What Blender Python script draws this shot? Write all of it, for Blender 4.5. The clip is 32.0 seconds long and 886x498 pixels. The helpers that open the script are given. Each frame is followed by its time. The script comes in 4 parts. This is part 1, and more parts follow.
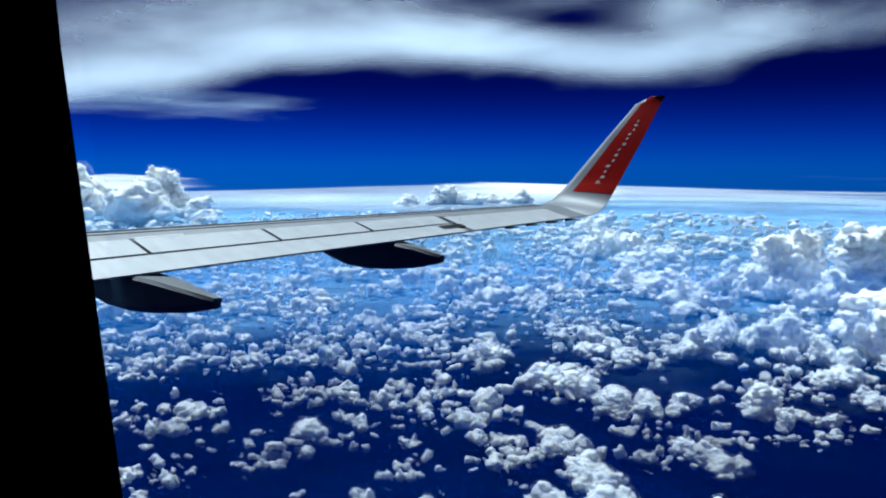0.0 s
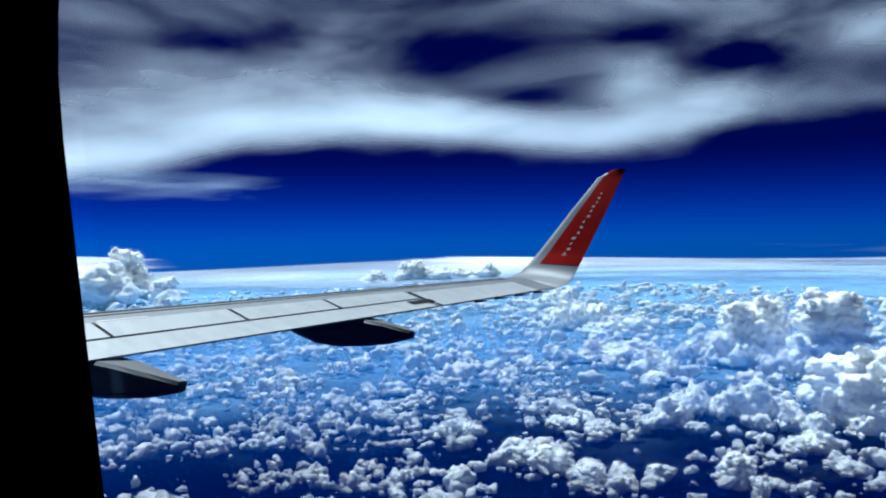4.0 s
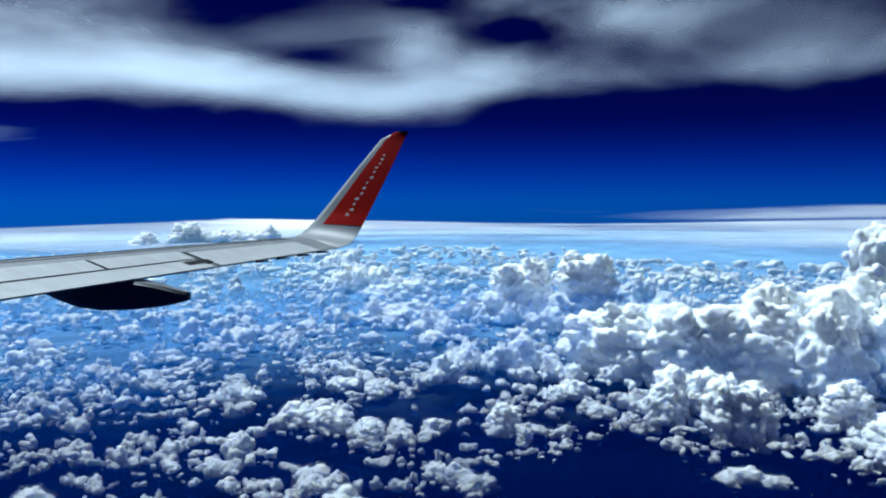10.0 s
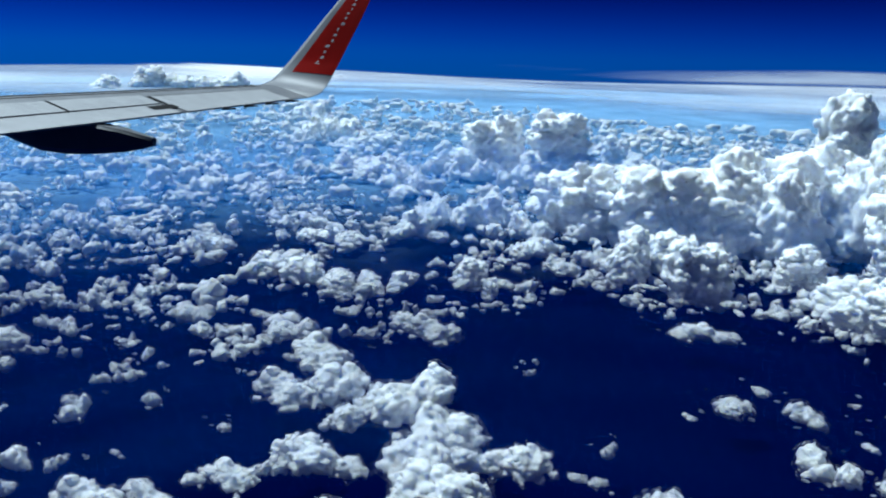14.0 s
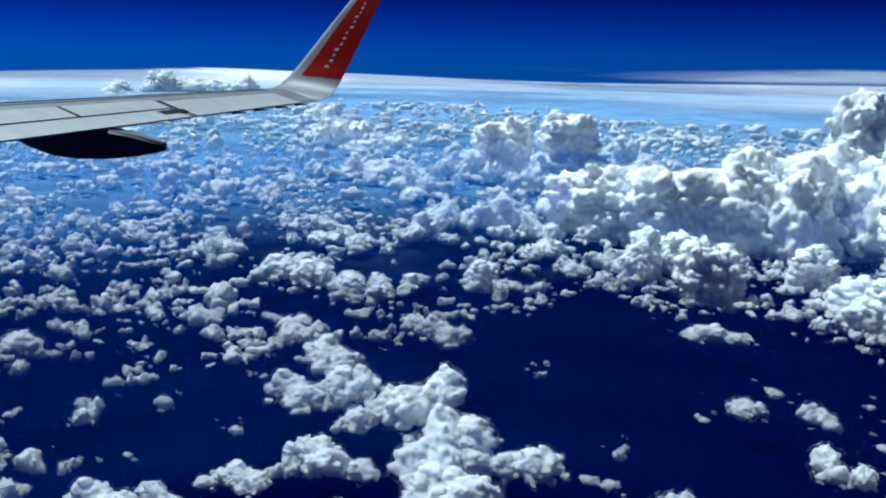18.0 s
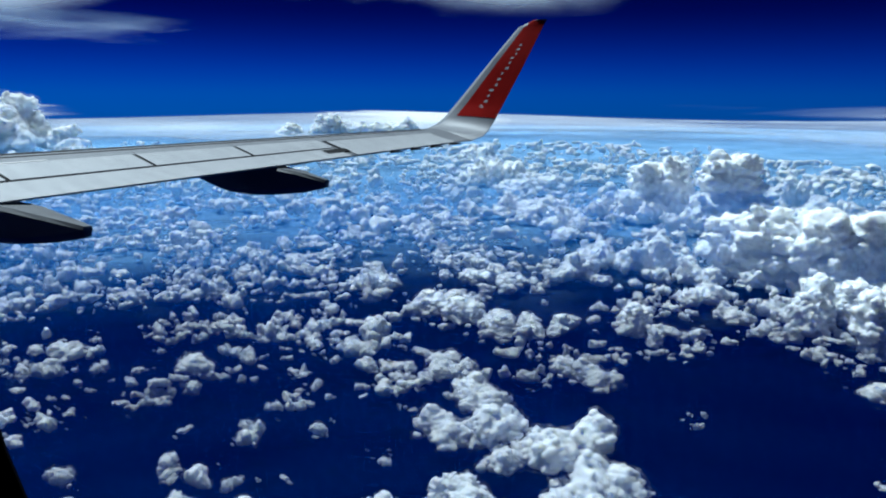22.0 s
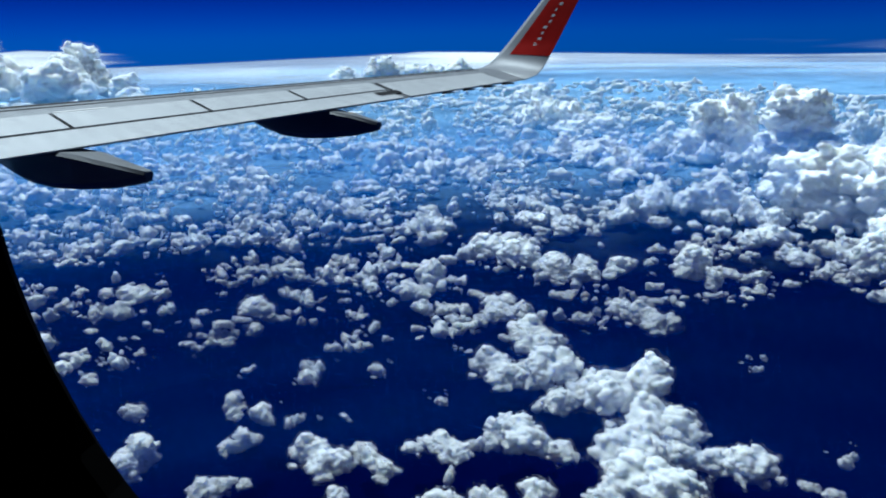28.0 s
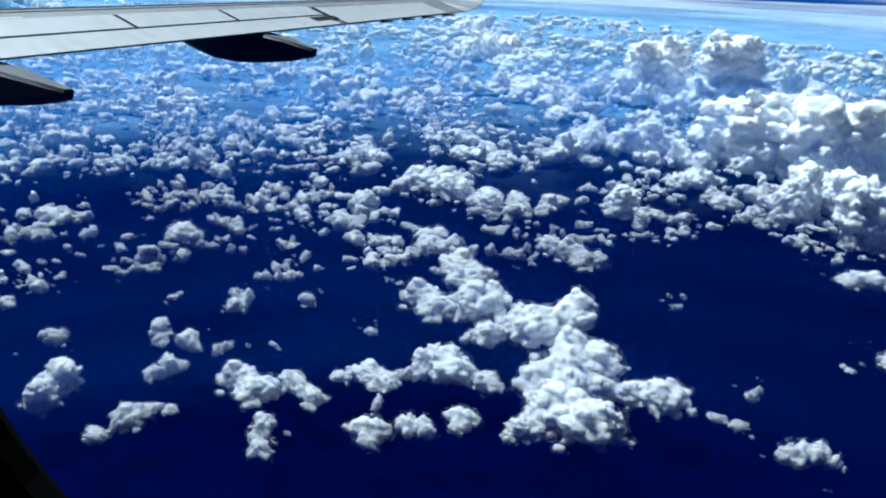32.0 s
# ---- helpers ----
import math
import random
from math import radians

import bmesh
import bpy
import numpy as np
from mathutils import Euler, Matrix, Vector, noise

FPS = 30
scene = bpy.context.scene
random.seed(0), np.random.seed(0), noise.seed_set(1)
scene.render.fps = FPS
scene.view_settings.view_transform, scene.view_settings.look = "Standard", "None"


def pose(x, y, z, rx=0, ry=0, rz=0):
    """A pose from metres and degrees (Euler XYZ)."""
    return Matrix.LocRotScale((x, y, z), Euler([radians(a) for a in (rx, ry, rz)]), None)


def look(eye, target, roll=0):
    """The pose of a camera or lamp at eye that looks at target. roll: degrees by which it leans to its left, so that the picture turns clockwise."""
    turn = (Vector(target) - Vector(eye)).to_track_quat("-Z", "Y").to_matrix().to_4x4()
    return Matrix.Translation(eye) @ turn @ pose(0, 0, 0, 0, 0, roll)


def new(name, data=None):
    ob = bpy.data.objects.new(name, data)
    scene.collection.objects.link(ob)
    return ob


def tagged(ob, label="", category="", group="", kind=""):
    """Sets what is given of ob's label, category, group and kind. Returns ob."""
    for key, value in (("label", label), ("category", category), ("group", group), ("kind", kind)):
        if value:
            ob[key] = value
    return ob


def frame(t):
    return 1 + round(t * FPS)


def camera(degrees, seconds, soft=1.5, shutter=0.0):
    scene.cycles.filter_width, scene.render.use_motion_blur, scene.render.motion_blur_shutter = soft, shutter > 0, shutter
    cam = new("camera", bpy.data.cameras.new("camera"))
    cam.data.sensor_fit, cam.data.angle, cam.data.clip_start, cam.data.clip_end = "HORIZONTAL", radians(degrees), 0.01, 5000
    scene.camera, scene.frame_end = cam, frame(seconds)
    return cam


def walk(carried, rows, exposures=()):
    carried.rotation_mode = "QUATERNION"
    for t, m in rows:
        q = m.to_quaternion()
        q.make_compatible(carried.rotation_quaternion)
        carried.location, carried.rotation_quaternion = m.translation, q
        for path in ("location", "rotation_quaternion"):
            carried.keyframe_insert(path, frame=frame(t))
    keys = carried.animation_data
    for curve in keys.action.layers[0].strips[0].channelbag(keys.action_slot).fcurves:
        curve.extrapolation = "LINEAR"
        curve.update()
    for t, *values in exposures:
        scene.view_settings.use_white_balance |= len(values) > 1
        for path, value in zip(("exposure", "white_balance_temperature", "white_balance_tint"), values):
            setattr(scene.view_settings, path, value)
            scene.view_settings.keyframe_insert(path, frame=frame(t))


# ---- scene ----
cam = camera(59.8, 32.0, soft=1.95)
ALT = 200.0

# ---- the path: a camera held at a cabin window ----
walk(cam, [
    (0.0, pose(-0.020, 0.000, 200.067, 83.85, 0.08, 40.84)),
    (0.5, pose(-0.022, 0.000, 200.068, 84.85, 2.16, 39.91)),
    (1.0, pose(-0.025, 0.000, 200.069, 85.29, 2.99, 38.79)),
    (1.5, pose(-0.026, 0.000, 200.070, 85.26, 4.02, 37.59)),
    (2.0, pose(-0.029, 0.000, 200.071, 84.31, 3.78, 38.22)),
    (2.5, pose(-0.034, 0.000, 200.071, 85.79, 3.34, 37.41)),
    (3.0, pose(-0.038, 0.000, 200.072, 85.66, 2.83, 38.07)),
    (3.5, pose(-0.043, 0.000, 200.072, 88.48, 3.07, 38.93)),
    (4.0, pose(-0.048, -0.000, 200.071, 89.38, 1.29, 38.36)),
    (4.5, pose(-0.048, 0.000, 200.071, 88.10, 3.45, 37.12)),
    (6.5, pose(-0.046, -0.000, 200.067, 86.69, 4.34, 36.53)),
    (7.0, pose(-0.047, -0.000, 200.061, 87.64, 3.33, 35.71)),
    (7.5, pose(-0.056, -0.001, 200.052, 87.43, 3.00, 33.81)),
    (8.0, pose(-0.064, -0.001, 200.042, 87.79, 2.20, 32.89)),
    (8.5, pose(-0.074, -0.001, 200.030, 88.00, 2.03, 32.26)),
    (9.0, pose(-0.083, -0.001, 200.021, 88.60, 1.42, 28.43)),
    (9.5, pose(-0.081, -0.001, 200.013, 87.67, 1.86, 25.52)),
    (10.0, pose(-0.077, -0.001, 200.007, 86.41, 0.30, 22.28)),
    (10.5, pose(-0.075, -0.001, 200.001, 84.83, -0.64, 20.75)),
    (11.0, pose(-0.072, -0.001, 199.996, 83.13, -1.35, 20.73)),
    (11.5, pose(-0.070, -0.001, 199.993, 81.11, -1.04, 21.23)),
    (12.0, pose(-0.068, -0.001, 199.991, 80.69, -0.67, 21.88)),
    (12.5, pose(-0.067, -0.001, 199.992, 76.89, -0.39, 19.37)),
    (13.0, pose(-0.065, -0.001, 199.992, 75.51, -1.37, 20.92)),
    (13.5, pose(-0.063, -0.001, 199.992, 75.69, -1.42, 20.65)),
    (15.5, pose(-0.058, -0.001, 199.995, 75.59, -2.79, 20.31)),
    (16.0, pose(-0.057, -0.001, 199.996, 75.42, -2.72, 21.12)),
    (16.5, pose(-0.054, -0.000, 199.999, 74.44, -2.67, 21.56)),
    (17.0, pose(-0.052, -0.000, 200.000, 74.67, -3.00, 22.50)),
    (17.5, pose(-0.051, -0.000, 200.000, 75.35, -1.60, 21.85)),
    (18.0, pose(-0.050, 0.000, 199.998, 75.85, -1.23, 21.10)),
    (18.5, pose(-0.049, 0.000, 199.996, 76.35, -1.34, 21.75)),
    (19.0, pose(-0.047, 0.000, 199.993, 76.42, -2.37, 22.34)),
    (19.5, pose(-0.045, 0.000, 199.993, 76.14, -2.96, 25.17)),
    (20.0, pose(-0.039, 0.000, 199.991, 78.03, -2.46, 26.59)),
    (20.5, pose(-0.031, -0.000, 199.991, 78.57, -1.26, 27.43)),
    (21.0, pose(-0.021, 0.000, 199.988, 78.54, -1.36, 27.24)),
    (21.5, pose(-0.013, 0.000, 199.983, 79.96, 0.07, 29.76)),
    (22.0, pose(-0.004, 0.000, 199.976, 78.61, -0.25, 32.37)),
    (22.5, pose(-0.001, 0.000, 199.962, 82.41, 2.34, 33.07)),
    (23.0, pose(0.002, 0.000, 199.955, 79.64, 1.56, 33.41)),
    (23.5, pose(0.005, 0.000, 199.949, 80.23, 2.97, 35.28)),
    (24.0, pose(0.009, 0.000, 199.945, 80.38, 2.07, 35.12)),
    (24.5, pose(0.011, 0.000, 199.945, 79.46, -0.24, 36.35)),
    (25.0, pose(0.014, 0.000, 199.945, 77.99, -1.78, 37.02)),
    (25.5, pose(0.016, 0.000, 199.947, 78.27, -2.24, 36.37)),
    (27.5, pose(0.027, 0.000, 199.953, 75.14, 0.46, 35.77)),
    (28.0, pose(0.030, 0.000, 199.954, 74.42, 1.13, 36.22)),
    (28.5, pose(0.033, 0.001, 199.950, 74.38, 0.01, 36.24)),
    (29.0, pose(0.035, 0.001, 199.946, 72.71, -0.35, 36.89)),
    (29.5, pose(0.037, 0.001, 199.946, 71.64, -1.12, 37.33)),
    (30.0, pose(0.041, 0.001, 199.950, 70.18, -2.59, 37.42)),
    (30.5, pose(0.045, 0.001, 199.962, 69.18, -3.18, 35.58)),
    (31.0, pose(0.049, 0.001, 199.972, 70.45, -3.00, 33.90)),
    (31.5, pose(0.044, 0.001, 199.980, 70.42, -2.35, 33.48)),
    (32.0, pose(0.039, 0.001, 199.987, 69.44, -2.20, 32.10)),
], exposures=((0, 0.46, 5200, -3), (4, 0.46, 5200, -3), (9, 0.42, 5200, -3), (13, 0.24, 5200, -3), (20, 0.20, 5200, -3), (25, 0.20, 5200, -3), (28, 0.28, 5200, -3), (30, 0.48, 5200, -3), (32, 0.48, 5200, -3)))

# ---- light: high sun ahead, thin clear air ----
SUN_AZ, SUN_EL = radians(-72), radians(60)
world = bpy.data.worlds.new("sky")
scene.world = world
world.use_nodes = True
wn = world.node_tree.nodes
wl = world.node_tree.links
sky = wn.new("ShaderNodeTexSky")
sky.sky_type = 'NISHITA'
sky.sun_disc = False
sky.sun_elevation = SUN_EL
sky.sun_rotation = SUN_AZ
sky.altitude = 3000
sky.air_density = 1.0
sky.dust_density = 0.3
sky.ozone_density = 5.0
tint = wn.new("ShaderNodeMix")
tint.data_type = 'RGBA'
tint.blend_type = 'MULTIPLY'
tint.inputs["Factor"].default_value = 1.0
tone = wn.new("ShaderNodeMix")
tone.data_type = 'RGBA'
tone.inputs["A"].default_value = (0.010, 0.055, 0.80, 1)
tone.inputs["B"].default_value = (0.045, 0.215, 1.0, 1)
rise = wn.new("ShaderNodeMapRange")
for key, value in (("From Min", 0.10), ("From Max", -0.04), ("To Min", 0.0), ("To Max", 1.0)):
    rise.inputs[key].default_value = value
deep = wn.new("ShaderNodeGamma")
deep.inputs["Gamma"].default_value = 1.35
coord = wn.new("ShaderNodeTexCoord")
split = wn.new("ShaderNodeSeparateXYZ")
thin_air = wn.new("ShaderNodeMapRange")
thin_air.interpolation_type = 'SMOOTHSTEP'
for key, value in (("From Min", -0.05), ("From Max", 0.12), ("To Min", 1.0), ("To Max", 0.17)):
    thin_air.inputs[key].default_value = value
strength = wn.new("ShaderNodeMath")
strength.operation = 'MULTIPLY'
strength.inputs[1].default_value = 0.026
wl.new(sky.outputs[0], deep.inputs["Color"])
wl.new(deep.outputs[0], tint.inputs["A"])
wl.new(tint.outputs["Result"], wn["Background"].inputs[0])
wl.new(coord.outputs["Generated"], split.inputs[0])
wl.new(split.outputs["Z"], thin_air.inputs["Value"])
wl.new(split.outputs["Z"], rise.inputs["Value"])
wl.new(rise.outputs[0], tone.inputs["Factor"])
wl.new(tone.outputs["Result"], tint.inputs["B"])
wl.new(thin_air.outputs[0], strength.inputs[0])
wl.new(strength.outputs[0], wn["Background"].inputs[1])

sun_data = bpy.data.lights.new("sun", 'SUN')
sun_data.energy = 5.0
sun_data.angle = radians(0.5)
sun_data.color = (1.0, 0.955, 0.89)
sun = new("sun", sun_data)
sun_way = Vector((math.sin(SUN_AZ) * math.cos(SUN_EL), math.cos(SUN_AZ) * math.cos(SUN_EL), math.sin(SUN_EL)))
sun.matrix_world = look(sun_way * 100 + Vector((0, 0, ALT)), (0, 0, ALT))


# ---- materials ----
def material(name, colour, rough=0.5, metal=0.0, spec=0.5):
    m = bpy.data.materials.new(name)
    m.use_nodes = True
    p = m.node_tree.nodes["Principled BSDF"]
    p.inputs["Base Color"].default_value = (*colour, 1)
    p.inputs["Roughness"].default_value = rough
    p.inputs["Metallic"].default_value = metal
    p.inputs["Specular IOR Level"].default_value = spec
    return m


def node(m, kind, **values):
    n = m.node_tree.nodes.new(kind)
    for key, value in values.items():
        n.inputs[key.replace("_", " ")].default_value = value
    return n


def wire(m, a, out, b, into):
    m.node_tree.links.new(a.outputs[out], b.inputs[into])


def grain(m, scale, low, high, detail=6.0, stretch=(1, 1, 1), coord="Object"):
    """Colour that wanders between two tones of a noise."""
    t = node(m, "ShaderNodeTexCoord")
    mp = node(m, "ShaderNodeMapping")
    mp.inputs["Scale"].default_value = stretch
    n = node(m, "ShaderNodeTexNoise", Scale=scale, Detail=detail)
    r = node(m, "ShaderNodeValToRGB")
    r.color_ramp.elements[0].position, r.color_ramp.elements[1].position = 0.3, 0.7
    r.color_ramp.elements[0].color, r.color_ramp.elements[1].color = (*low, 1), (*high, 1)
    wire(m, t, coord, mp, "Vector")
    wire(m, mp, "Vector", n, "Vector")
    wire(m, n, "Fac", r, "Fac")
    wire(m, r, "Color", m.node_tree.nodes["Principled BSDF"], "Base Color")
    return n


def relief(m, n, strength, distance):
    b = node(m, "ShaderNodeBump", Strength=strength, Distance=distance)
    wire(m, n, "Fac", b, "Height")
    wire(m, b, "Normal", m.node_tree.nodes["Principled BSDF"], "Normal")


def cloud_material(name, bump_scale, depth, strength=0.35, soft=5.0):
    """Dense droplets: light soaks in, wanders and comes out softened."""
    m = bpy.data.materials.new(name)
    m.use_nodes = True
    p = m.node_tree.nodes["Principled BSDF"]
    p.subsurface_method = 'RANDOM_WALK'
    for key, value in (("Base Color", (0.87, 0.905, 0.965, 1)), ("Roughness", 1.0), ("Specular IOR Level", 0.0), ("Subsurface Weight", 1.0),
                       ("Subsurface Radius", (1.0, 1.05, 1.2)), ("Subsurface Scale", soft), ("Subsurface Anisotropy", 0.3)):
        p.inputs[key].default_value = value
    geo = node(m, "ShaderNodeNewGeometry")
    n1 = node(m, "ShaderNodeTexNoise", Scale=bump_scale, Detail=5.0, Roughness=0.55)
    bump = node(m, "ShaderNodeBump", Strength=strength, Distance=depth)
    wire(m, geo, "Position", n1, "Vector")
    wire(m, n1, "Fac", bump, "Height")
    wire(m, bump, "Normal", p, "Normal")
    return m


CLOUD = cloud_material("cloud_white", 0.36, 2.0, 0.45, 2.7)
CLOUD_FAR = cloud_material("cloud_white_far", 0.26, 6.0, 0.9, 2.2)
CLOUD_DISTANT = cloud_material("cloud_white_distant", 0.035, 30.0, 0.6, 14.0)


def mist_material(name, low=0.50, high=0.76, most=0.42):
    """Torn vapour round a cloud: mostly gaps."""
    m = bpy.data.materials.new(name)
    m.use_nodes = True
    nt = m.node_tree
    nt.nodes.remove(nt.nodes["Principled BSDF"])
    geo = node(m, "ShaderNodeNewGeometry")
    n1 = node(m, "ShaderNodeTexNoise", Scale=0.30, Detail=5.0, Roughness=0.6)
    ramp = node(m, "ShaderNodeMapRange")
    ramp.interpolation_type = 'SMOOTHSTEP'
    for key, value in (("From Min", low), ("From Max", high), ("To Min", 0.0), ("To Max", most)):
        ramp.inputs[key].default_value = value
    white = node(m, "ShaderNodeBsdfDiffuse", Color=(0.96, 0.96, 0.97, 1))
    thru = node(m, "ShaderNodeBsdfTranslucent", Color=(0.86, 0.94, 1.0, 1))
    both = node(m, "ShaderNodeMixShader", Fac=0.5)
    clear = node(m, "ShaderNodeBsdfTransparent")
    out = node(m, "ShaderNodeMixShader")
    wire(m, geo, "Position", n1, "Vector")
    wire(m, n1, "Fac", ramp, "Value")
    wire(m, white, 0, both, 1)
    wire(m, thru, 0, both, 2)
    wire(m, ramp, "Result", out, "Fac")
    wire(m, clear, 0, out, 1)
    wire(m, both, 0, out, 2)
    wire(m, out, 0, nt.nodes["Material Output"], "Surface")
    return m


MIST = mist_material("cloud_mist")
SCUD = mist_material("thin_scud", 0.34, 0.66, 0.8)
scene.cycles.transparent_max_bounces = 32

SEA = material("sea_water", (0.0005, 0.004, 0.050), 0.14, spec=0.0)
n = grain(SEA, 0.006, (0.0001, 0.0006, 0.017), (0.0002, 0.0014, 0.032), 5.0)
relief(SEA, n, 0.05, 1.0)

ALLOY = material("wing_grey_paint", (0.21, 0.22, 0.24), 0.50, spec=0.25)
grain(ALLOY, 1.7, (0.16, 0.17, 0.19), (0.21, 0.22, 0.24), 8.0, (0.5, 2.5, 1))
PANEL = material("spoiler_paint", (0.40, 0.41, 0.43), 0.55, spec=0.2)
grain(PANEL, 2.2, (0.33, 0.34, 0.36), (0.41, 0.42, 0.44), 8.0, (0.6, 3.0, 1))
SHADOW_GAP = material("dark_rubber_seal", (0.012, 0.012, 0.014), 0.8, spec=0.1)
# Darker than the wing paint: shade under the wing is put into this grey.
FAIR = material("fairing_shaded_grey", (0.11, 0.115, 0.13), 0.55, spec=0.2)
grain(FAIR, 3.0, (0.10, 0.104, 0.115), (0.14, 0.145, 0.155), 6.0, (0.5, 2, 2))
METAL = material("bare_leading_edge", (0.32, 0.33, 0.35), 0.45, 0.4)
RED = material("winglet_red_paint", (0.29, 0.006, 0.004), 0.40, spec=0.08)
grain(RED, 4.0, (0.26, 0.005, 0.0035), (0.32, 0.007, 0.0045), 5.0)
# White of the winglet marks, also of the painted spoiler-edge highlight.
LETTER_GLINT = material("lettering_and_highlight_white", (0.55, 0.53, 0.53), 0.5)
# Near-black base colour carries the gloom of an unlit cabin.
CABIN = material("cabin_lining_shade", (0.005, 0.005, 0.0055), 0.95, spec=0.0)
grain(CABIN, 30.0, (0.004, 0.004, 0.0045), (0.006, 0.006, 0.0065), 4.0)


# ---- building ----
def mesh_object(name, verts, faces, mat, parent=None, label="", smooth=False):
    me = bpy.data.meshes.new(name)
    me.from_pydata([tuple(v) for v in verts], [], faces)
    me.materials.append(mat)
    me.validate()
    if smooth:
        me.polygons.foreach_set("use_smooth", [True] * len(me.polygons))
    me.update()
    ob = new(name, me)
    if parent is not None:
        ob.parent = parent
    if label:
        ob["label"] = label
    return ob


def part(name, bm, mat, parent, label="", smooth=False):
    me = bpy.data.meshes.new(name)
    bm.normal_update()
    bm.to_mesh(me)
    bm.free()
    me.materials.append(mat)
    if smooth:
        me.polygons.foreach_set("use_smooth", [True] * len(me.polygons))
    ob = new(name, me)
    ob.parent = parent
    if label:
        ob["label"] = label
    return ob


# the aircraft's axes: x aft, y out along the wing, z up, origin at the passenger's eye
UP = Vector((math.sin(radians(2.2)), math.sin(radians(-4.1)), 0))
UP.z = math.sqrt(1 - UP.length_squared)
AIR = Matrix.Translation((0, 0, ALT)) @ UP.rotation_difference(Vector((0, 0, 1))).to_matrix().to_4x4()

# ---- setting: sea, cloud sheets, cabin ----
def sea():
    rings = [60, 150, 300, 500, 800, 1200, 1800, 2600, 3600, 4870]
    verts, faces = [(0, 0, 0)], []
    n = 96
    for r in rings:
        for i in range(n):
            a = 2 * math.pi * i / n
            verts.append((r * math.cos(a), r * math.sin(a), 0))
    for i in range(n):
        faces.append((0, 1 + i, 1 + (i + 1) % n))
    for k in range(len(rings) - 1):
        a, b = 1 + k * n, 1 + (k + 1) * n
        for i in range(n):
            j = (i + 1) % n
            faces.append((a + i, b + i, b + j, a + j))
    ob = mesh_object("water", verts, faces, SEA)
    tagged(ob, "dark navy open sea far below the clouds", "sea", kind="structure")


sea()


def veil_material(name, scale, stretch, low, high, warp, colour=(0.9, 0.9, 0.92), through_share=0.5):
    """Thin ice cloud or haze tint: lit sheet with gaps torn by a stretched noise and a soft rim."""
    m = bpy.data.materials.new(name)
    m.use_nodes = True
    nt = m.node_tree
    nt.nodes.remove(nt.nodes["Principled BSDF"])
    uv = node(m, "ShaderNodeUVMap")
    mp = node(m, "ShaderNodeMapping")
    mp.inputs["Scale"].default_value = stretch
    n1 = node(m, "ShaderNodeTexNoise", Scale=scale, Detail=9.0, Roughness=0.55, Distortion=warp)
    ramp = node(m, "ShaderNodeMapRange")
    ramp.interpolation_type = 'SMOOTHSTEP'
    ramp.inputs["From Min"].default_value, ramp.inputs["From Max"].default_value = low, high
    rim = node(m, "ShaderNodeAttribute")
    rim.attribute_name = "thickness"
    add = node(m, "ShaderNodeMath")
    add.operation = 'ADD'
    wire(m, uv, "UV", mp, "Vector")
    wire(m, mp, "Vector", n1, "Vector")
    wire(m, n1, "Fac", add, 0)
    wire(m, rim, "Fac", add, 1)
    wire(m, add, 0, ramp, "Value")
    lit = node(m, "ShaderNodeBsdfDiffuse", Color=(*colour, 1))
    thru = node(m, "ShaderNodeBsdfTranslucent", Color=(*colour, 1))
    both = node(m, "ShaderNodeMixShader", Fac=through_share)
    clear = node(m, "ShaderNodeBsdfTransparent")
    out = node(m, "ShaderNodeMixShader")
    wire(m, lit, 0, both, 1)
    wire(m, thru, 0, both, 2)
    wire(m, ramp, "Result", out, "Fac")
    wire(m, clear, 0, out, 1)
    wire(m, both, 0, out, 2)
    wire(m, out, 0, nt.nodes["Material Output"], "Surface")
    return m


def veil(name, az0, az1, low, high, radius, thick, mat, label, lean=0.0):
    """A sheet of thin cloud or tinted haze on a far arc; low(a), high(a) are its edges in degrees of elevation,
    thick(a, k) its body.
    """
    na, nk = 160, 40
    verts, faces, body, uvs = [], [], [], []
    for i in range(na + 1):
        a = az0 + (az1 - az0) * i / na
        for k in range(nk + 1):
            f = k / nk
            e = radians(low(a) + (high(a) - low(a)) * f)
            r = radius - lean * f
            x, y = r * math.sin(radians(a)), r * math.cos(radians(a))
            verts.append((x, y, ALT + r * math.tan(e)))
            body.append(thick((a - az0) / (az1 - az0), f))
            uvs.append((a / 10.0, math.degrees(e) / 10.0))
    for i in range(na):
        for k in range(nk):
            p = i * (nk + 1) + k
            faces.append((p, p + 1, p + nk + 2, p + nk + 1))
    ob = mesh_object(name, verts, faces, mat, smooth=True)
    at = ob.data.attributes.new("thickness", 'FLOAT', 'POINT')
    at.data.foreach_set("value", body)
    layer = ob.data.uv_layers.new(name="UVMap")
    for loop in ob.data.loops:
        layer.data[loop.index].uv = uvs[loop.vertex_index]
    return tagged(ob, label, "cloud", kind="structure")


def smooth01(x, a, b):
    t = min(1.0, max(0.0, (x - a) / (b - a)))
    return t * t * (3 - 2 * t)


CIRRUS = veil_material("cirrus_veil", 1.05, (0.5, 1.5, 1), 0.26, 1.16, 0.4, (0.82, 0.87, 0.94))
BAND = veil_material("horizon_veil", 1.1, (0.26, 6.5, 1), 0.36, 0.98, 0.6, (0.82, 0.84, 0.86), 0.25)


HIGH_EDGE = ((-110, 2.2), (-70, 2.8), (-61, 3.7), (-52, 5.4), (-40, 6.2), (-28, 5.0), (-22, 5.4), (-15, 6.6), (0, 6.7), (50, 7.0))


def high_edge(a):
    """Height in degrees of the sheet's lower rim, which waves along the horizon."""
    for (p, u), (q, v) in zip(HIGH_EDGE, HIGH_EDGE[1:]):
        if a <= q:
            return u + (v - u) * smooth01(a, p, q)
    return HIGH_EDGE[-1][1]


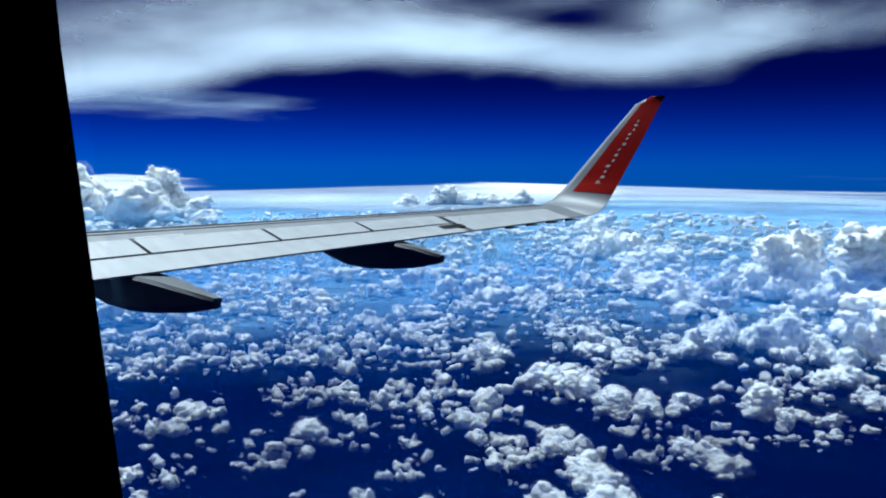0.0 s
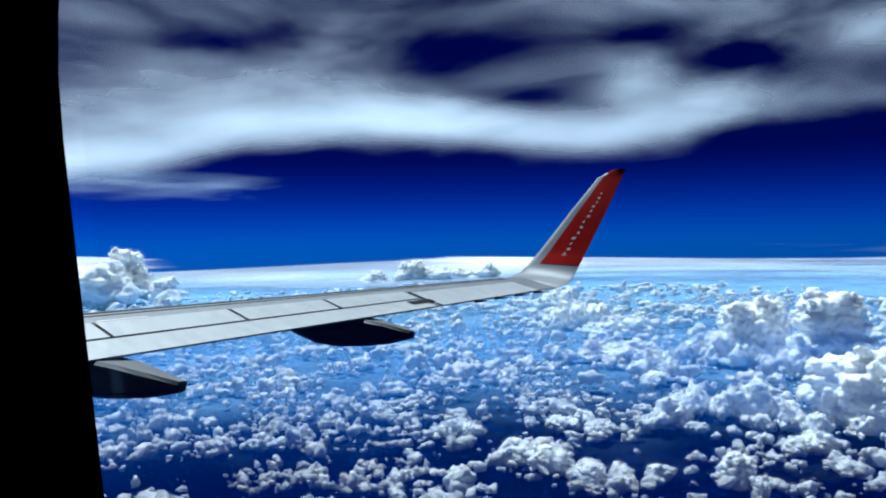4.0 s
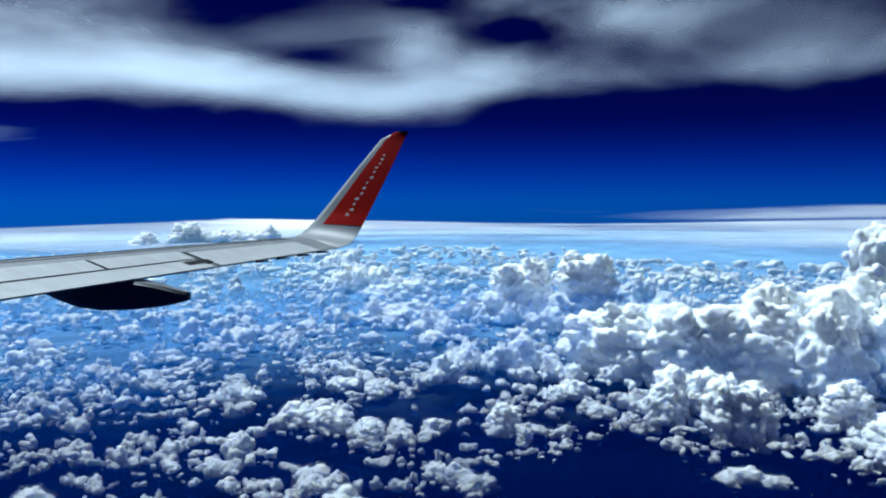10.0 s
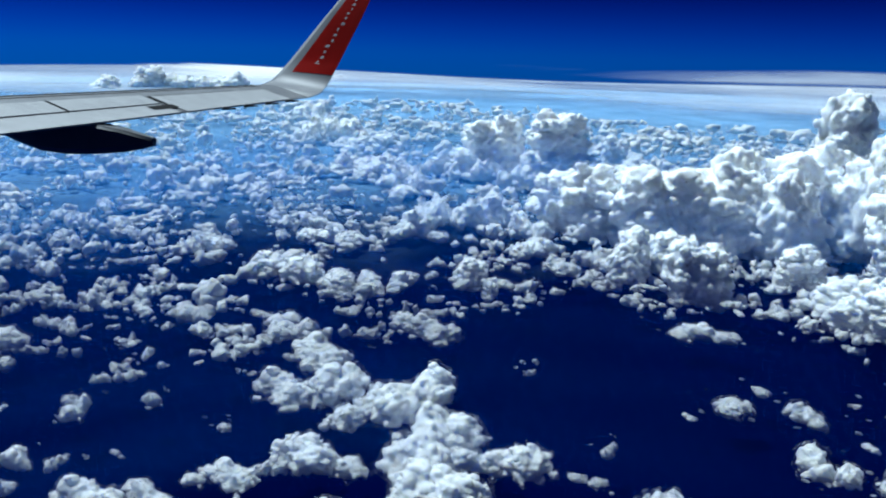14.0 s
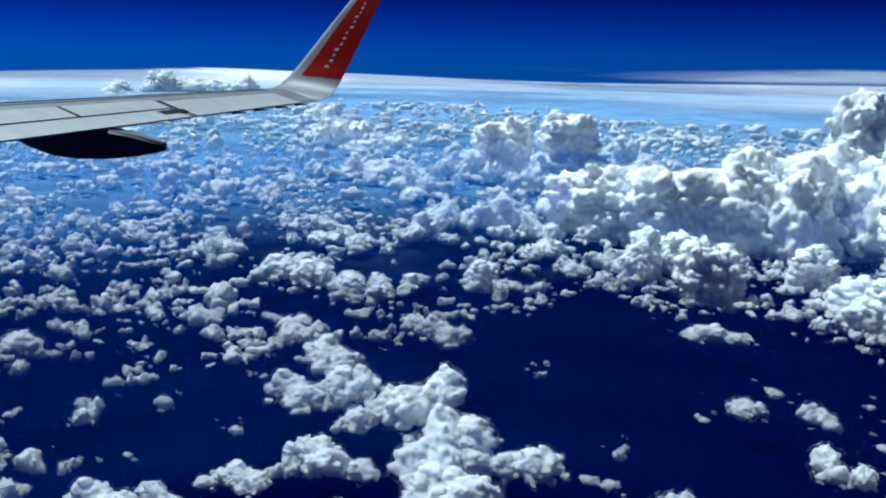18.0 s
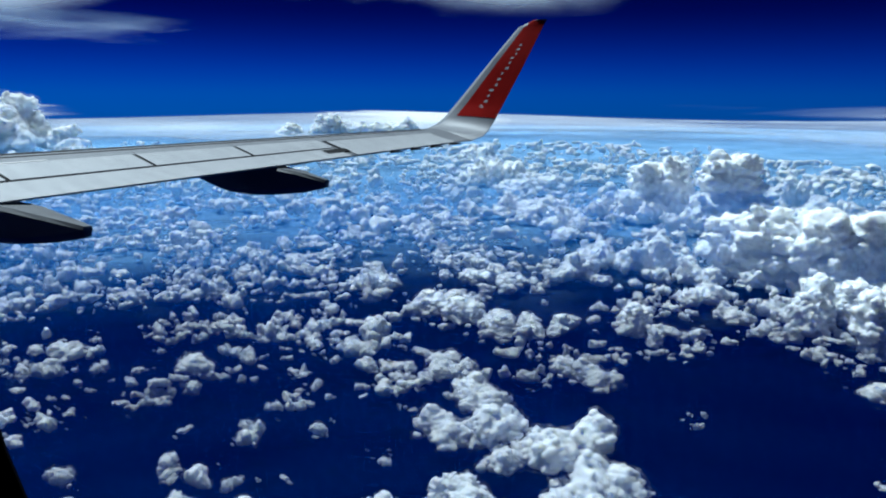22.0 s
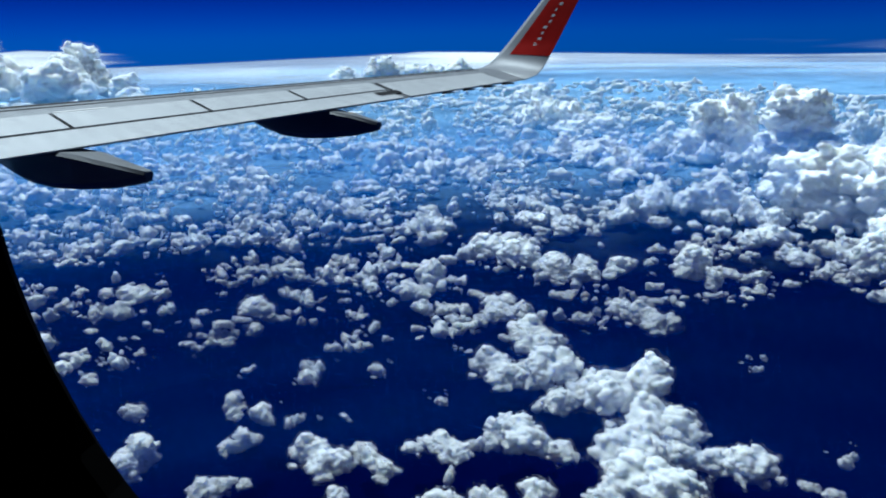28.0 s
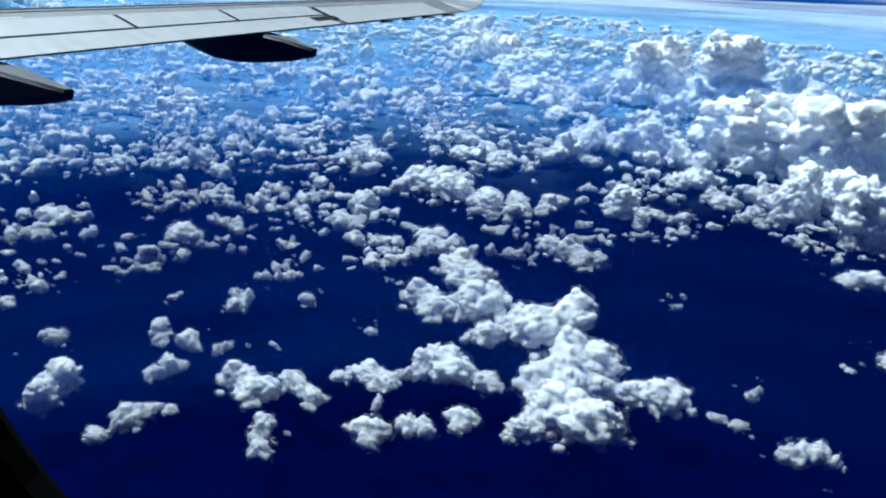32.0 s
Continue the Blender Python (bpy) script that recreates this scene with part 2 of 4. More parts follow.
# denser swirls and torn hollows of the sheet: azimuth, height, spreads, weight
SWIRLS = ((-24, 11.0, 2.6, 1.9, 0.34), (-20, 9.6, 3.0, 1.2, 0.22), (-56, 10.5, 7.0, 2.6, 0.16), (-9, 13.0, 5.0, 1.4, 0.16), (-46, 9.0, 8.0, 1.2, 0.10),
          (-17, 12.0, 3.0, 1.0, -0.26), (-32, 10.4, 3.2, 0.7, -0.18), (-36, 14.0, 6.0, 1.1, -0.14), (-23, 14.3, 4.0, 1.1, -0.18), (-5, 9.6, 5.0, 1.4, -0.16), (-53, 14.5, 6.0, 1.0, -0.16))


def cirrus_body(s, f):
    a = -110 + 160 * s
    rim = high_edge(a)
    e = rim + (17.5 - rim) * f
    over = e - rim
    body = -0.34 + 0.25 * smooth01(over, 0.0, 2.4) + 0.03 * smooth01(over, 3.0, 6.0) + 0.42 * math.exp(-((over - 2.6) / 1.6) ** 2) * (1 - 0.62 * smooth01(a, -22, -12))
    for p, q, u, v, weight in SWIRLS:
        body += weight * math.exp(-((a - p) / u) ** 2 - ((e - q) / v) ** 2)
    return body


veil("high_cirrus_sheet", -110, 50, high_edge, lambda a: 17.5, 4750, cirrus_body, CIRRUS,
     "torn white cirrus sheet high above the cloud field", lean=900)
veil("horizon_stratus_band", -110, 60, lambda a: -4.9, lambda a: -1.4 + 0.2 * math.sin(a * 0.13), 2300,
     lambda s, f: 0.33 * smooth01(f, 0.34, 0.74) - 0.6 * smooth01(f, 0.95, 1.0) - 0.10 + 0.06 * smooth01(s, 0.5, 0.75) * (1 - smooth01(f, 0.7, 0.9)), BAND,
     "pale layered stratus band along the horizon", lean=-1600)


veil("horizon_cirrus_streaks", -30, 60, lambda a: -1.9, lambda a: -0.35 + 0.2 * math.sin(a * 0.2), 4600,
     lambda s, f: -0.20 + 0.22 * smooth01(f, 0.1, 0.5) - 0.3 * smooth01(f, 0.75, 1.0) - 0.3 * (1 - smooth01(s, 0.0, 0.35)), BAND,
     "thin pale cirrus streaks above the horizon", lean=-300)
WISP = veil_material("cirrus_wisp", 1.3, (0.35, 4.0, 1), 0.50, 1.2, 0.5, (0.78, 0.92, 1.0))
veil("cirrus_wisps", -100, -38, lambda a: 2.9, lambda a: 5.9, 4700,
     lambda s, f: -0.06 + 0.28 * smooth01(f, 0.0, 0.5) - 0.25 * smooth01(f, 0.7, 1.0) - 0.35 * smooth01(s, 0.6, 1.0), WISP,
     "faint streaks of cirrus below the high sheet", lean=200)
ANVIL = veil_material("anvil_ice", 1.2, (0.4, 7.0, 1), 0.30, 0.62, 0.3, (0.96, 0.95, 0.94), 0.2)
veil("anvil_cloud", -78, -50, lambda a: -1.7, lambda a: -0.35 - 0.07 * abs(a + 64), 3650,
     lambda s, f: 0.10 - 1.9 * abs(s - 0.5) ** 1.5 - 0.45 * smooth01(f, 0.85, 1.0) - 0.3 * (1 - smooth01(f, 0.0, 0.3)), ANVIL,
     "flat pale anvil spreading from a far storm tower", lean=-500)
veil("anvil_cloud", -46, -24, lambda a: -2.9, lambda a: -1.0 - 0.03 * abs(a + 38), 3300,
     lambda s, f: 0.16 - 1.9 * abs(s - 0.5) ** 1.5 - 0.45 * smooth01(f, 0.85, 1.0) - 0.3 * (1 - smooth01(f, 0.0, 0.3)), ANVIL,
     "flat pale anvil spreading over the far cloud field", lean=-500)
# Nested see-through blue curtains imitate aerial haze by their colour.
HAZE_LOW = veil_material("deep_blue_haze_tint", 0.6, (1, 3, 1), 0.0, 3.8, 0.0, (0.07, 0.33, 1.0))
HAZE = veil_material("pale_blue_haze_tint", 0.6, (1, 3, 1), 0.0, 3.3, 0.0, (0.24, 0.55, 1.0))
HAZE_THIN = veil_material("thin_blue_haze_tint", 0.6, (1, 3, 1), 0.0, 6.2, 0.0, (0.03, 0.21, 0.92))
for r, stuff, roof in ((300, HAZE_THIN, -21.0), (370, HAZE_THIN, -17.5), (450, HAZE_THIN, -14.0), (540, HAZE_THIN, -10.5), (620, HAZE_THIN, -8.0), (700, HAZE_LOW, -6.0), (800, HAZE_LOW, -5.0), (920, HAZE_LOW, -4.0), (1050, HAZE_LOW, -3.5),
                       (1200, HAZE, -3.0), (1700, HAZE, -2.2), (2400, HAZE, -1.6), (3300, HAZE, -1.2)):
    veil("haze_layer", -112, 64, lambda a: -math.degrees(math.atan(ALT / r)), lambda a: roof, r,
         lambda s, f: -0.5 + 1.1 * smooth01(f, 0.0, 0.45) - 1.4 * smooth01(f, 0.45, 1.0), stuff, "see-through blue sheet imitating haze in the air")


def low_sheet(height):
    """A thin broken layer below the heaps; its blue, thickening with the distance, imitates haze."""
    m = veil_material("low_stratus_haze", 1.0, (1, 1, 1), 0.10, 1.45, 0.4, (0.36, 0.62, 0.97), 0.1)
    rings = [430 * 1.122 ** k for k in range(22)]
    n, verts, faces, body, uvs = 120, [], [], [], []
    for r in rings:
        for i in range(n + 1):
            a = radians(-115 + 185 * i / n)
            x, y = r * math.sin(a), r * math.cos(a)
            verts.append((x, y, height))
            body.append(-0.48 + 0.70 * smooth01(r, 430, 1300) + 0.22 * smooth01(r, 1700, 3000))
            uvs.append((x / 170, y / 170))
    for k in range(len(rings) - 1):
        for i in range(n):
            p = k * (n + 1) + i
            faces.append((p, p + 1, p + n + 2, p + n + 1))
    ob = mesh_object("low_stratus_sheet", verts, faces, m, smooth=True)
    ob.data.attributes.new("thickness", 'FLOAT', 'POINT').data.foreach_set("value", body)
    layer = ob.data.uv_layers.new(name="UVMap")
    for loop in ob.data.loops:
        layer.data[loop.index].uv = uvs[loop.vertex_index]
    tagged(ob, "thin broken stratus below the cumulus field, coloured blue as haze", "cloud", kind="structure")


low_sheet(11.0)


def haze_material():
    m = bpy.data.materials.new("cloud_foot_tint")
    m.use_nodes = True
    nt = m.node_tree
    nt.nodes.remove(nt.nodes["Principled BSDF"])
    # Dark navy, so each sheet dims the cloud feet like haze and shade.
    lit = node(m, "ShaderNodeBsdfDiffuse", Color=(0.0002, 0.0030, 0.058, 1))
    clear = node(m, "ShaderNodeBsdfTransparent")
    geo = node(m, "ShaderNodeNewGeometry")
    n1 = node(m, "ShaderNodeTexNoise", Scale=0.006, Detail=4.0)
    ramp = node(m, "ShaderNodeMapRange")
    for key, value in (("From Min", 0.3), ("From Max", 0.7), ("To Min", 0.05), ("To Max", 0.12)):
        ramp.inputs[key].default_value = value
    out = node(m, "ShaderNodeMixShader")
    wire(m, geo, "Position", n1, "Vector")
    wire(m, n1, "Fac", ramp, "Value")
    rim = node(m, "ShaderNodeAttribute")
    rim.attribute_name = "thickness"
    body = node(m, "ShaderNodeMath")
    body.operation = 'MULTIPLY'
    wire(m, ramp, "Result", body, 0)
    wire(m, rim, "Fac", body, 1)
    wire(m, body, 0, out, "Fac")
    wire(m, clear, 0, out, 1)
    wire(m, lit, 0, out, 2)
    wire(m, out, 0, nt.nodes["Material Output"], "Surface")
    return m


FOOT_TINT = haze_material()


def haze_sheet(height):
    """One see-through navy sheet that tints the cloud bases as moist air and shade would."""
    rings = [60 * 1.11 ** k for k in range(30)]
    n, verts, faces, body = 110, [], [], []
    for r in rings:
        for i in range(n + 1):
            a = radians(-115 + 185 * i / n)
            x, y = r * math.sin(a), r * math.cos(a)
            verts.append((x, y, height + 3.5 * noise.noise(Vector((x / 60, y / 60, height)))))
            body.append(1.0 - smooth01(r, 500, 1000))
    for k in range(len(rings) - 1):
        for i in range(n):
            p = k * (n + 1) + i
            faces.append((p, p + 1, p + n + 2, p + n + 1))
    ob = mesh_object("haze_layer", verts, faces, FOOT_TINT, smooth=True)
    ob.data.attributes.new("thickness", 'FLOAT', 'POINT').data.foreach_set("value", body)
    tagged(ob, "see-through navy sheet tinting the cloud bases as haze and shade", "haze", kind="structure")


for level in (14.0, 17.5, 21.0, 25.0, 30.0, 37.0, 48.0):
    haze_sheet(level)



def rounded(w, h, r, n=10):
    pts = []
    for cx, cy, a0 in ((w / 2 - r, h / 2 - r, 0), (-w / 2 + r, h / 2 - r, 90), (-w / 2 + r, -h / 2 + r, 180), (w / 2 - r, -h / 2 + r, 270)):
        for i in range(n + 1):
            a = radians(a0 + 90 * i / n)
            pts.append((cx + r * math.cos(a), cy + r * math.sin(a)))
    return pts


WIN_X, WIN_Z, WIN_W, WIN_H, WIN_Y, WIN_R = -0.1085, 0.0165, 0.343, 0.459, 0.12, 0.122
WIN = AIR @ Matrix.Translation((WIN_X, WIN_Y, WIN_Z)) @ Matrix.Rotation(radians(8), 4, 'X')


def cabin():
    # side wall, pierced by the window, with a rounded reveal
    hole = rounded(WIN_W, WIN_H, WIN_R)
    n = len(hole)
    rings = []
    outer = []
    for x, z in hole:
        s = 1.0 / max(abs(x) / 1.4, abs(z) / 0.95)
        outer.append((x * s, z * s))
    big = rounded(WIN_W + 0.05, WIN_H + 0.05, WIN_R + 0.02)
    rings.append([(x, -0.012, z) for x, z in outer])
    rings.append([(x, -0.012, z) for x, z in big])
    mid = rounded(WIN_W + 0.012, WIN_H + 0.012, WIN_R + 0.006)
    rings.append([(x, -0.006, z) for x, z in mid])
    rings.append([(x, 0.0, z) for x, z in hole])
    rings.append([(x, 0.012, z) for x, z in rounded(WIN_W + 0.05, WIN_H + 0.05, WIN_R + 0.02)])
    rings.append([(x, 0.05, z) for x, z in rounded(WIN_W + 0.5, WIN_H + 0.4, WIN_R + 0.12)])
    rings.append([(x, 0.05, z) for x, z in outer])
    verts = [v for r in rings for v in r]
    faces = []
    for k in range(len(rings)):
        a, b = k * n, ((k + 1) % len(rings)) * n
        for i in range(n):
            j = (i + 1) % n
            faces.append((a + i, a + j, b + j, b + i))
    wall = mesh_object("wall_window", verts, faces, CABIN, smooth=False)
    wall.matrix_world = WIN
    tagged(wall, "cabin side wall coloured near black as unlit, with a rounded window opening", "wall", kind="structure")

    def slab(name, x0, x1, y0, y1, z0, z1, label, category):
        bm = bmesh.new()
        bmesh.ops.create_cube(bm, size=1.0, matrix=Matrix.Translation(((x0 + x1) / 2, (y0 + y1) / 2, (z0 + z1) / 2)) @ Matrix.Diagonal((x1 - x0, y1 - y0, z1 - z0, 1)))
        me = bpy.data.meshes.new(name)
        bm.to_mesh(me)
        bm.free()
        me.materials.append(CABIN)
        ob = new(name, me)
        ob.matrix_world = AIR
        tagged(ob, label, category, kind="structure")

    slab("ceiling", -1.45, 1.25, -1.6, 0.02, 0.86, 0.92, "dark cabin ceiling", "ceiling")
    slab("floor", -1.45, 1.25, -1.6, 0.28, -0.92, -0.86, "dark cabin floor", "floor")
    slab("wall_aisle", -1.45, 1.25, -1.66, -1.6, -0.92, 0.92, "dark cabin wall across the aisle", "wall")
    slab("wall_forward", -1.49, -1.45, -1.66, 0.3, -0.92, 0.92, "dark cabin partition", "wall")
    slab("wall_rear", 1.25, 1.29, -1.66, 0.3, -0.92, 0.92, "dark cabin partition", "wall")


cabin()


def pane():
    m = bpy.data.materials.new("window_acrylic")
    m.use_nodes = True
    nt = m.node_tree
    nt.nodes.remove(nt.nodes["Principled BSDF"])
    clear = node(m, "ShaderNodeBsdfTransparent", Color=(0.985, 0.99, 0.995, 1))
    gloss = node(m, "ShaderNodeBsdfGlossy", Color=(1, 1, 1, 1), Roughness=0.02)
    mix = node(m, "ShaderNodeMixShader", Fac=0.02)
    wire(m, clear, 0, mix, 1)
    wire(m, gloss, 0, mix, 2)
    wire(m, mix, 0, nt.nodes["Material Output"], "Surface")
    rim = rounded(WIN_W + 0.03, WIN_H + 0.03, WIN_R + 0.01)
    n = len(rim)
    verts = [(x, 0.014, z) for x, z in rim] + [(x, 0.018, z) for x, z in rim]
    faces = [tuple(range(n)), tuple(range(2 * n - 1, n - 1, -1))] + [(i, n + i, n + (i + 1) % n, (i + 1) % n) for i in range(n)]
    ob = mesh_object("window_1", verts, faces, m)
    ob.matrix_world = WIN
    ob.visible_shadow = False
    tagged(ob, "clear acrylic cabin window pane with rounded corners", "window", kind="structure")


pane()


def hull():
    bm = bmesh.new()
    n = 10
    grid = []
    for x in (-20.5, -1.46):
        row = []
        for k in range(n + 1):
            z = -2.4 + 3.6 * k / n
            row.append((bm.verts.new((x, 0.17 - 0.05 * (z / 1.2) ** 2, z)), bm.verts.new((x, 0.08 - 0.05 * (z / 1.2) ** 2, z))))
        grid.append(row)
    a, b = grid
    for k in range(n):
        bm.faces.new((a[k][0], b[k][0], b[k + 1][0], a[k + 1][0]))
        bm.faces.new((a[k][1], a[k + 1][1], b[k + 1][1], b[k][1]))
        bm.faces.new((a[k][0], a[k + 1][0], a[k + 1][1], a[k][1]))
        bm.faces.new((b[k][0], b[k][1], b[k + 1][1], b[k + 1][0]))
    bm.faces.new((a[0][0], a[0][1], b[0][1], b[0][0]))
    bm.faces.new((a[n][0], b[n][0], b[n][1], a[n][1]))
    me = bpy.data.meshes.new("wall_hull")
    bm.to_mesh(me)
    bm.free()
    me.materials.append(ALLOY)
    ob = new("wall_hull", me)
    ob.matrix_world = AIR
    tagged(ob, "pale painted outer hull of the airliner", "hull", kind="structure")


hull()

# ---- the wing ----
def te(v):
    """Trailing edge of the wing at the distance v out from the eye."""
    return Vector((-12.90 + 0.302 * v, v, -1.45 + 0.124 * v))


def chord(v):
    return 4.1 - 0.245 * (v - 5.2) if v > 4.4 else 4.3 + 0.55 * (4.4 - v)


def lift(v):
    return max(0.30, 1.0 - 0.06 * (v - 5.2))


UPPER = ((0.0, 0.0), (0.08, 0.085), (0.20, 0.24), (0.36, 0.46), (0.50, 0.575), (0.62, 0.62), (0.76, 0.60), (0.88, 0.52), (0.96, 0.42), (1.0, 0.31))
LOWER = ((0.96, 0.22), (0.86, 0.12), (0.70, 0.03), (0.5, -0.02), (0.3, -0.04), (0.12, -0.03), (0.0, -0.012))


def profile(s, table):
    for (a, p), (b, q) in zip(table, table[1:]):
        if min(a, b) <= s <= max(a, b):
            return p + (q - p) * (s - a) / (b - a)
    return table[-1][1]


def top(v, s, up=0.0):
    """A point of the upper skin: s is the share of the chord ahead of the trailing edge."""
    p = te(v)
    return Vector((p.x - chord(v) * s, v, p.z + lift(v) * profile(s, UPPER) + up))


wing = new("airplane_wing")
wing.matrix_world = AIR
tagged(wing, "light grey airliner wing with spoiler panels and an upturned red winglet", "wing")


def loft(name, sections, mat, parent, label="", closed=True):
    verts, faces = [], []
    n = len(sections[0])
    for s in sections:
        verts.extend(s)
    for k in range(len(sections) - 1):
        for i in range(n if closed else n - 1):
            j = (i + 1) % n
            faces.append((k * n + i, k * n + j, (k + 1) * n + j, (k + 1) * n + i))
    faces.append(tuple(range(n))[::-1])
    faces.append(tuple((len(sections) - 1) * n + i for i in range(n)))
    return mesh_object(name, verts, faces, mat, parent, label, smooth=True)


def section(v):
    p = te(v)
    pts = [Vector((p.x - chord(v) * s, v, p.z + lift(v) * h)) for s, h in UPPER]
    pts += [Vector((p.x - chord(v) * s, v, p.z + lift(v) * h)) for s, h in LOWER]
    return pts


WING_END = 14.6
stations = [0.12, 1.6, 3.0, 4.4, 5.2, 6.5, 8.0, 9.5, 11.0, 12.5, 13.6, WING_END]
skin = loft("wing_skin", [section(v) for v in stations], ALLOY, wing, "light grey painted metal skin")


def plate(name, v0, v1, s0, s1, mat, up=0.012, thick=0.02, label="", nv=8, ns=3, parent=None):
    """A panel that lies on the upper skin between two stations and two chord shares."""
    verts, faces = [], []
    for layer_up in (up, up - thick):
        for i in range(nv + 1):
            v = v0 + (v1 - v0) * i / nv
            for k in range(ns + 1):
                verts.append(top(v, s0 + (s1 - s0) * k / ns, layer_up))
    row = ns + 1
    base = (nv + 1) * row
    for i in range(nv):
        for k in range(ns):
            p = i * row + k
            faces.append((p, p + row, p + row + 1, p + 1))
            faces.append((base + p, base + p + 1, base + p + row + 1, base + p + row))
    rim = [i * row for i in range(nv + 1)] + [nv * row + k for k in range(1, ns + 1)] + [i * row + ns for i in range(nv - 1, -1, -1)] + [k for k in range(ns - 1, 0, -1)]
    for a, b in zip(rim, rim[1:] + rim[:1]):
        faces.append((a, base + a, base + b, b))
    return mesh_object(name, verts, faces, mat, wing if parent is None else parent, label)


# seal line below the spoilers, then the panels proud of it
plate("seal_strip", 3.0, 11.66, 0.180, 0.378, SHADOW_GAP, up=0.006, nv=20, label="dark gap round the spoiler panels")
for a, b in ((3.9, 6.30), (6.36, 8.36), (8.42, 10.02), (10.08, 11.62)):
    plate("spoiler", a, b, 0.197, 0.365, PANEL, up=0.022, thick=0.03, label="pale grey spoiler panel")
plate("flap", 3.0, 11.6, 0.0, 0.18, PANEL, up=0.016, thick=0.03, nv=20, label="long pale grey trailing flap")
plate("slot", 11.30, 11.78, 0.09, 0.16, SHADOW_GAP, up=0.024, nv=3, label="dark slot between flap and aileron")
plate("hinge_line", 11.70, 14.15, 0.185, 0.352, SHADOW_GAP, up=0.006, nv=10, label="dark hinge gap")
plate("aileron", 11.74, 14.10, 0.0, 0.33, PANEL, up=0.020, thick=0.03, nv=10, label="pale grey aileron")
plate("skin_seam", 3.0, 14.3, 0.485, 0.50, SHADOW_GAP, up=0.005, nv=20, ns=1, label="dark seam along the wing")
plate("skin_seam", 3.0, 14.3, 0.56, 0.60, SHADOW_GAP, up=0.006, nv=20, ns=2, label="dark line along the wing crest")
# White plate laid on as a bright highlight along the spoiler edge.
plate("hinge_cover", 6.40, 7.15, 0.368, 0.382, LETTER_GLINT, up=0.026, thick=0.012, nv=2, ns=1, label="short white strip painted as a highlight on the spoiler edge")
plate("leading_edge_strip", 3.0, WING_END, 0.80, 0.995, METAL, up=0.006, nv=20, ns=6, label="bright metal leading edge")


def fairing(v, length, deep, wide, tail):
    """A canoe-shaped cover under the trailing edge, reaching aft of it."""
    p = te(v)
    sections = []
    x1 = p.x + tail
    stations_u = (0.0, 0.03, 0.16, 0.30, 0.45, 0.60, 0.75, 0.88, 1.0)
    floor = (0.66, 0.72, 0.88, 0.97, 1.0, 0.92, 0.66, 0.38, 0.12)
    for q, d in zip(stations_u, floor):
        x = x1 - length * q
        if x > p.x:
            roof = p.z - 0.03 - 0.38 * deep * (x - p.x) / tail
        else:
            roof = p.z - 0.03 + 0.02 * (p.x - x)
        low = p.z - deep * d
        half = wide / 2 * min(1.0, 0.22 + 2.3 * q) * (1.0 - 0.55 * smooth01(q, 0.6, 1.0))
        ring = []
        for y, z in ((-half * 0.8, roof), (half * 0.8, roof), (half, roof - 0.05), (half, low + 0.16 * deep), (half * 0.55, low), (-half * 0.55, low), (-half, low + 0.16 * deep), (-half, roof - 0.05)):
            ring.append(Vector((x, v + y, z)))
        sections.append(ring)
    ob = loft("flap_track_fairing", sections, FAIR, wing, "flap track fairing under the trailing edge, grey darkened as shade")
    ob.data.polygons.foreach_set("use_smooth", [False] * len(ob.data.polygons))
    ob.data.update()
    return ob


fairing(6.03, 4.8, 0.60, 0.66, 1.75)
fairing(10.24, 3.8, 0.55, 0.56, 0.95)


def wick(v):
    p = te(v)
    bm = bmesh.new()
    bmesh.ops.create_cone(bm, cap_ends=True, segments=6, radius1=0.035, radius2=0.012, depth=0.30,
                          matrix=Matrix.Translation(p + Vector((0.12, 0, -0.01))) @ Matrix.Rotation(radians(90), 4, 'Y'))
    part("static_wick", bm, SHADOW_GAP, wing, "thin dark static discharge rod")


for v in (12.5, 13.0, 13.5, 14.0):
    wick(v)


# winglet: sections turn from the wing's plane up into the blade
def blade(tail, nose, face, thick):
    """A thin aerofoil between tail and nose points; face is the inboard normal."""
    tail, nose, face = Vector(tail), Vector(nose), Vector(face).normalized()
    run = nose - tail
    out = []
    for s, h in ((0, 0), (0.012, 0.03), (0.15, 0.22), (0.4, 0.5), (0.7, 0.55), (0.9, 0.38), (1.0, 0.0), (0.9, -0.38), (0.7, -0.5), (0.4, -0.42), (0.15, -0.2), (0.012, -0.03)):
        out.append(tail + run * s + face * (h * thick))
    return out


end_tail, end_nose = te(WING_END), te(WING_END) + Vector((-chord(WING_END), 0, lift(WING_END) * 0.31))
blade_rows = [
    blade(end_tail, end_nose, (0, 0, 1), 0.20),
    blade((-8.52, 15.12, 0.46), (-10.15, 15.15, 0.61), (0, -0.25, 1), 0.12),
    blade((-8.56, 15.46, 0.62), (-10.02, 15.52, 0.76), (0, -0.7, 1), 0.09),
    blade((-8.46, 15.54, 0.84), (-9.88, 15.65, 0.94), (0, -1, 0.32), 0.07),
    blade((-8.33, 15.64, 1.15), (-9.63, 15.76, 1.25), (0, -1, 0.28), 0.05),
    blade((-7.90, 15.88, 2.12), (-8.83, 15.94, 2.20), (0, -1, 0.26), 0.04),
    blade((-7.60, 16.10, 2.89), (-8.23, 16.13, 2.93), (0, -1, 0.26), 0.03),
    blade((-7.51, 16.14, 3.07), (-7.86, 16.15, 3.08), (0, -1, 0.26), 0.03),
]
winglet = loft("winglet", blade_rows, ALLOY, wing, "upturned grey winglet")


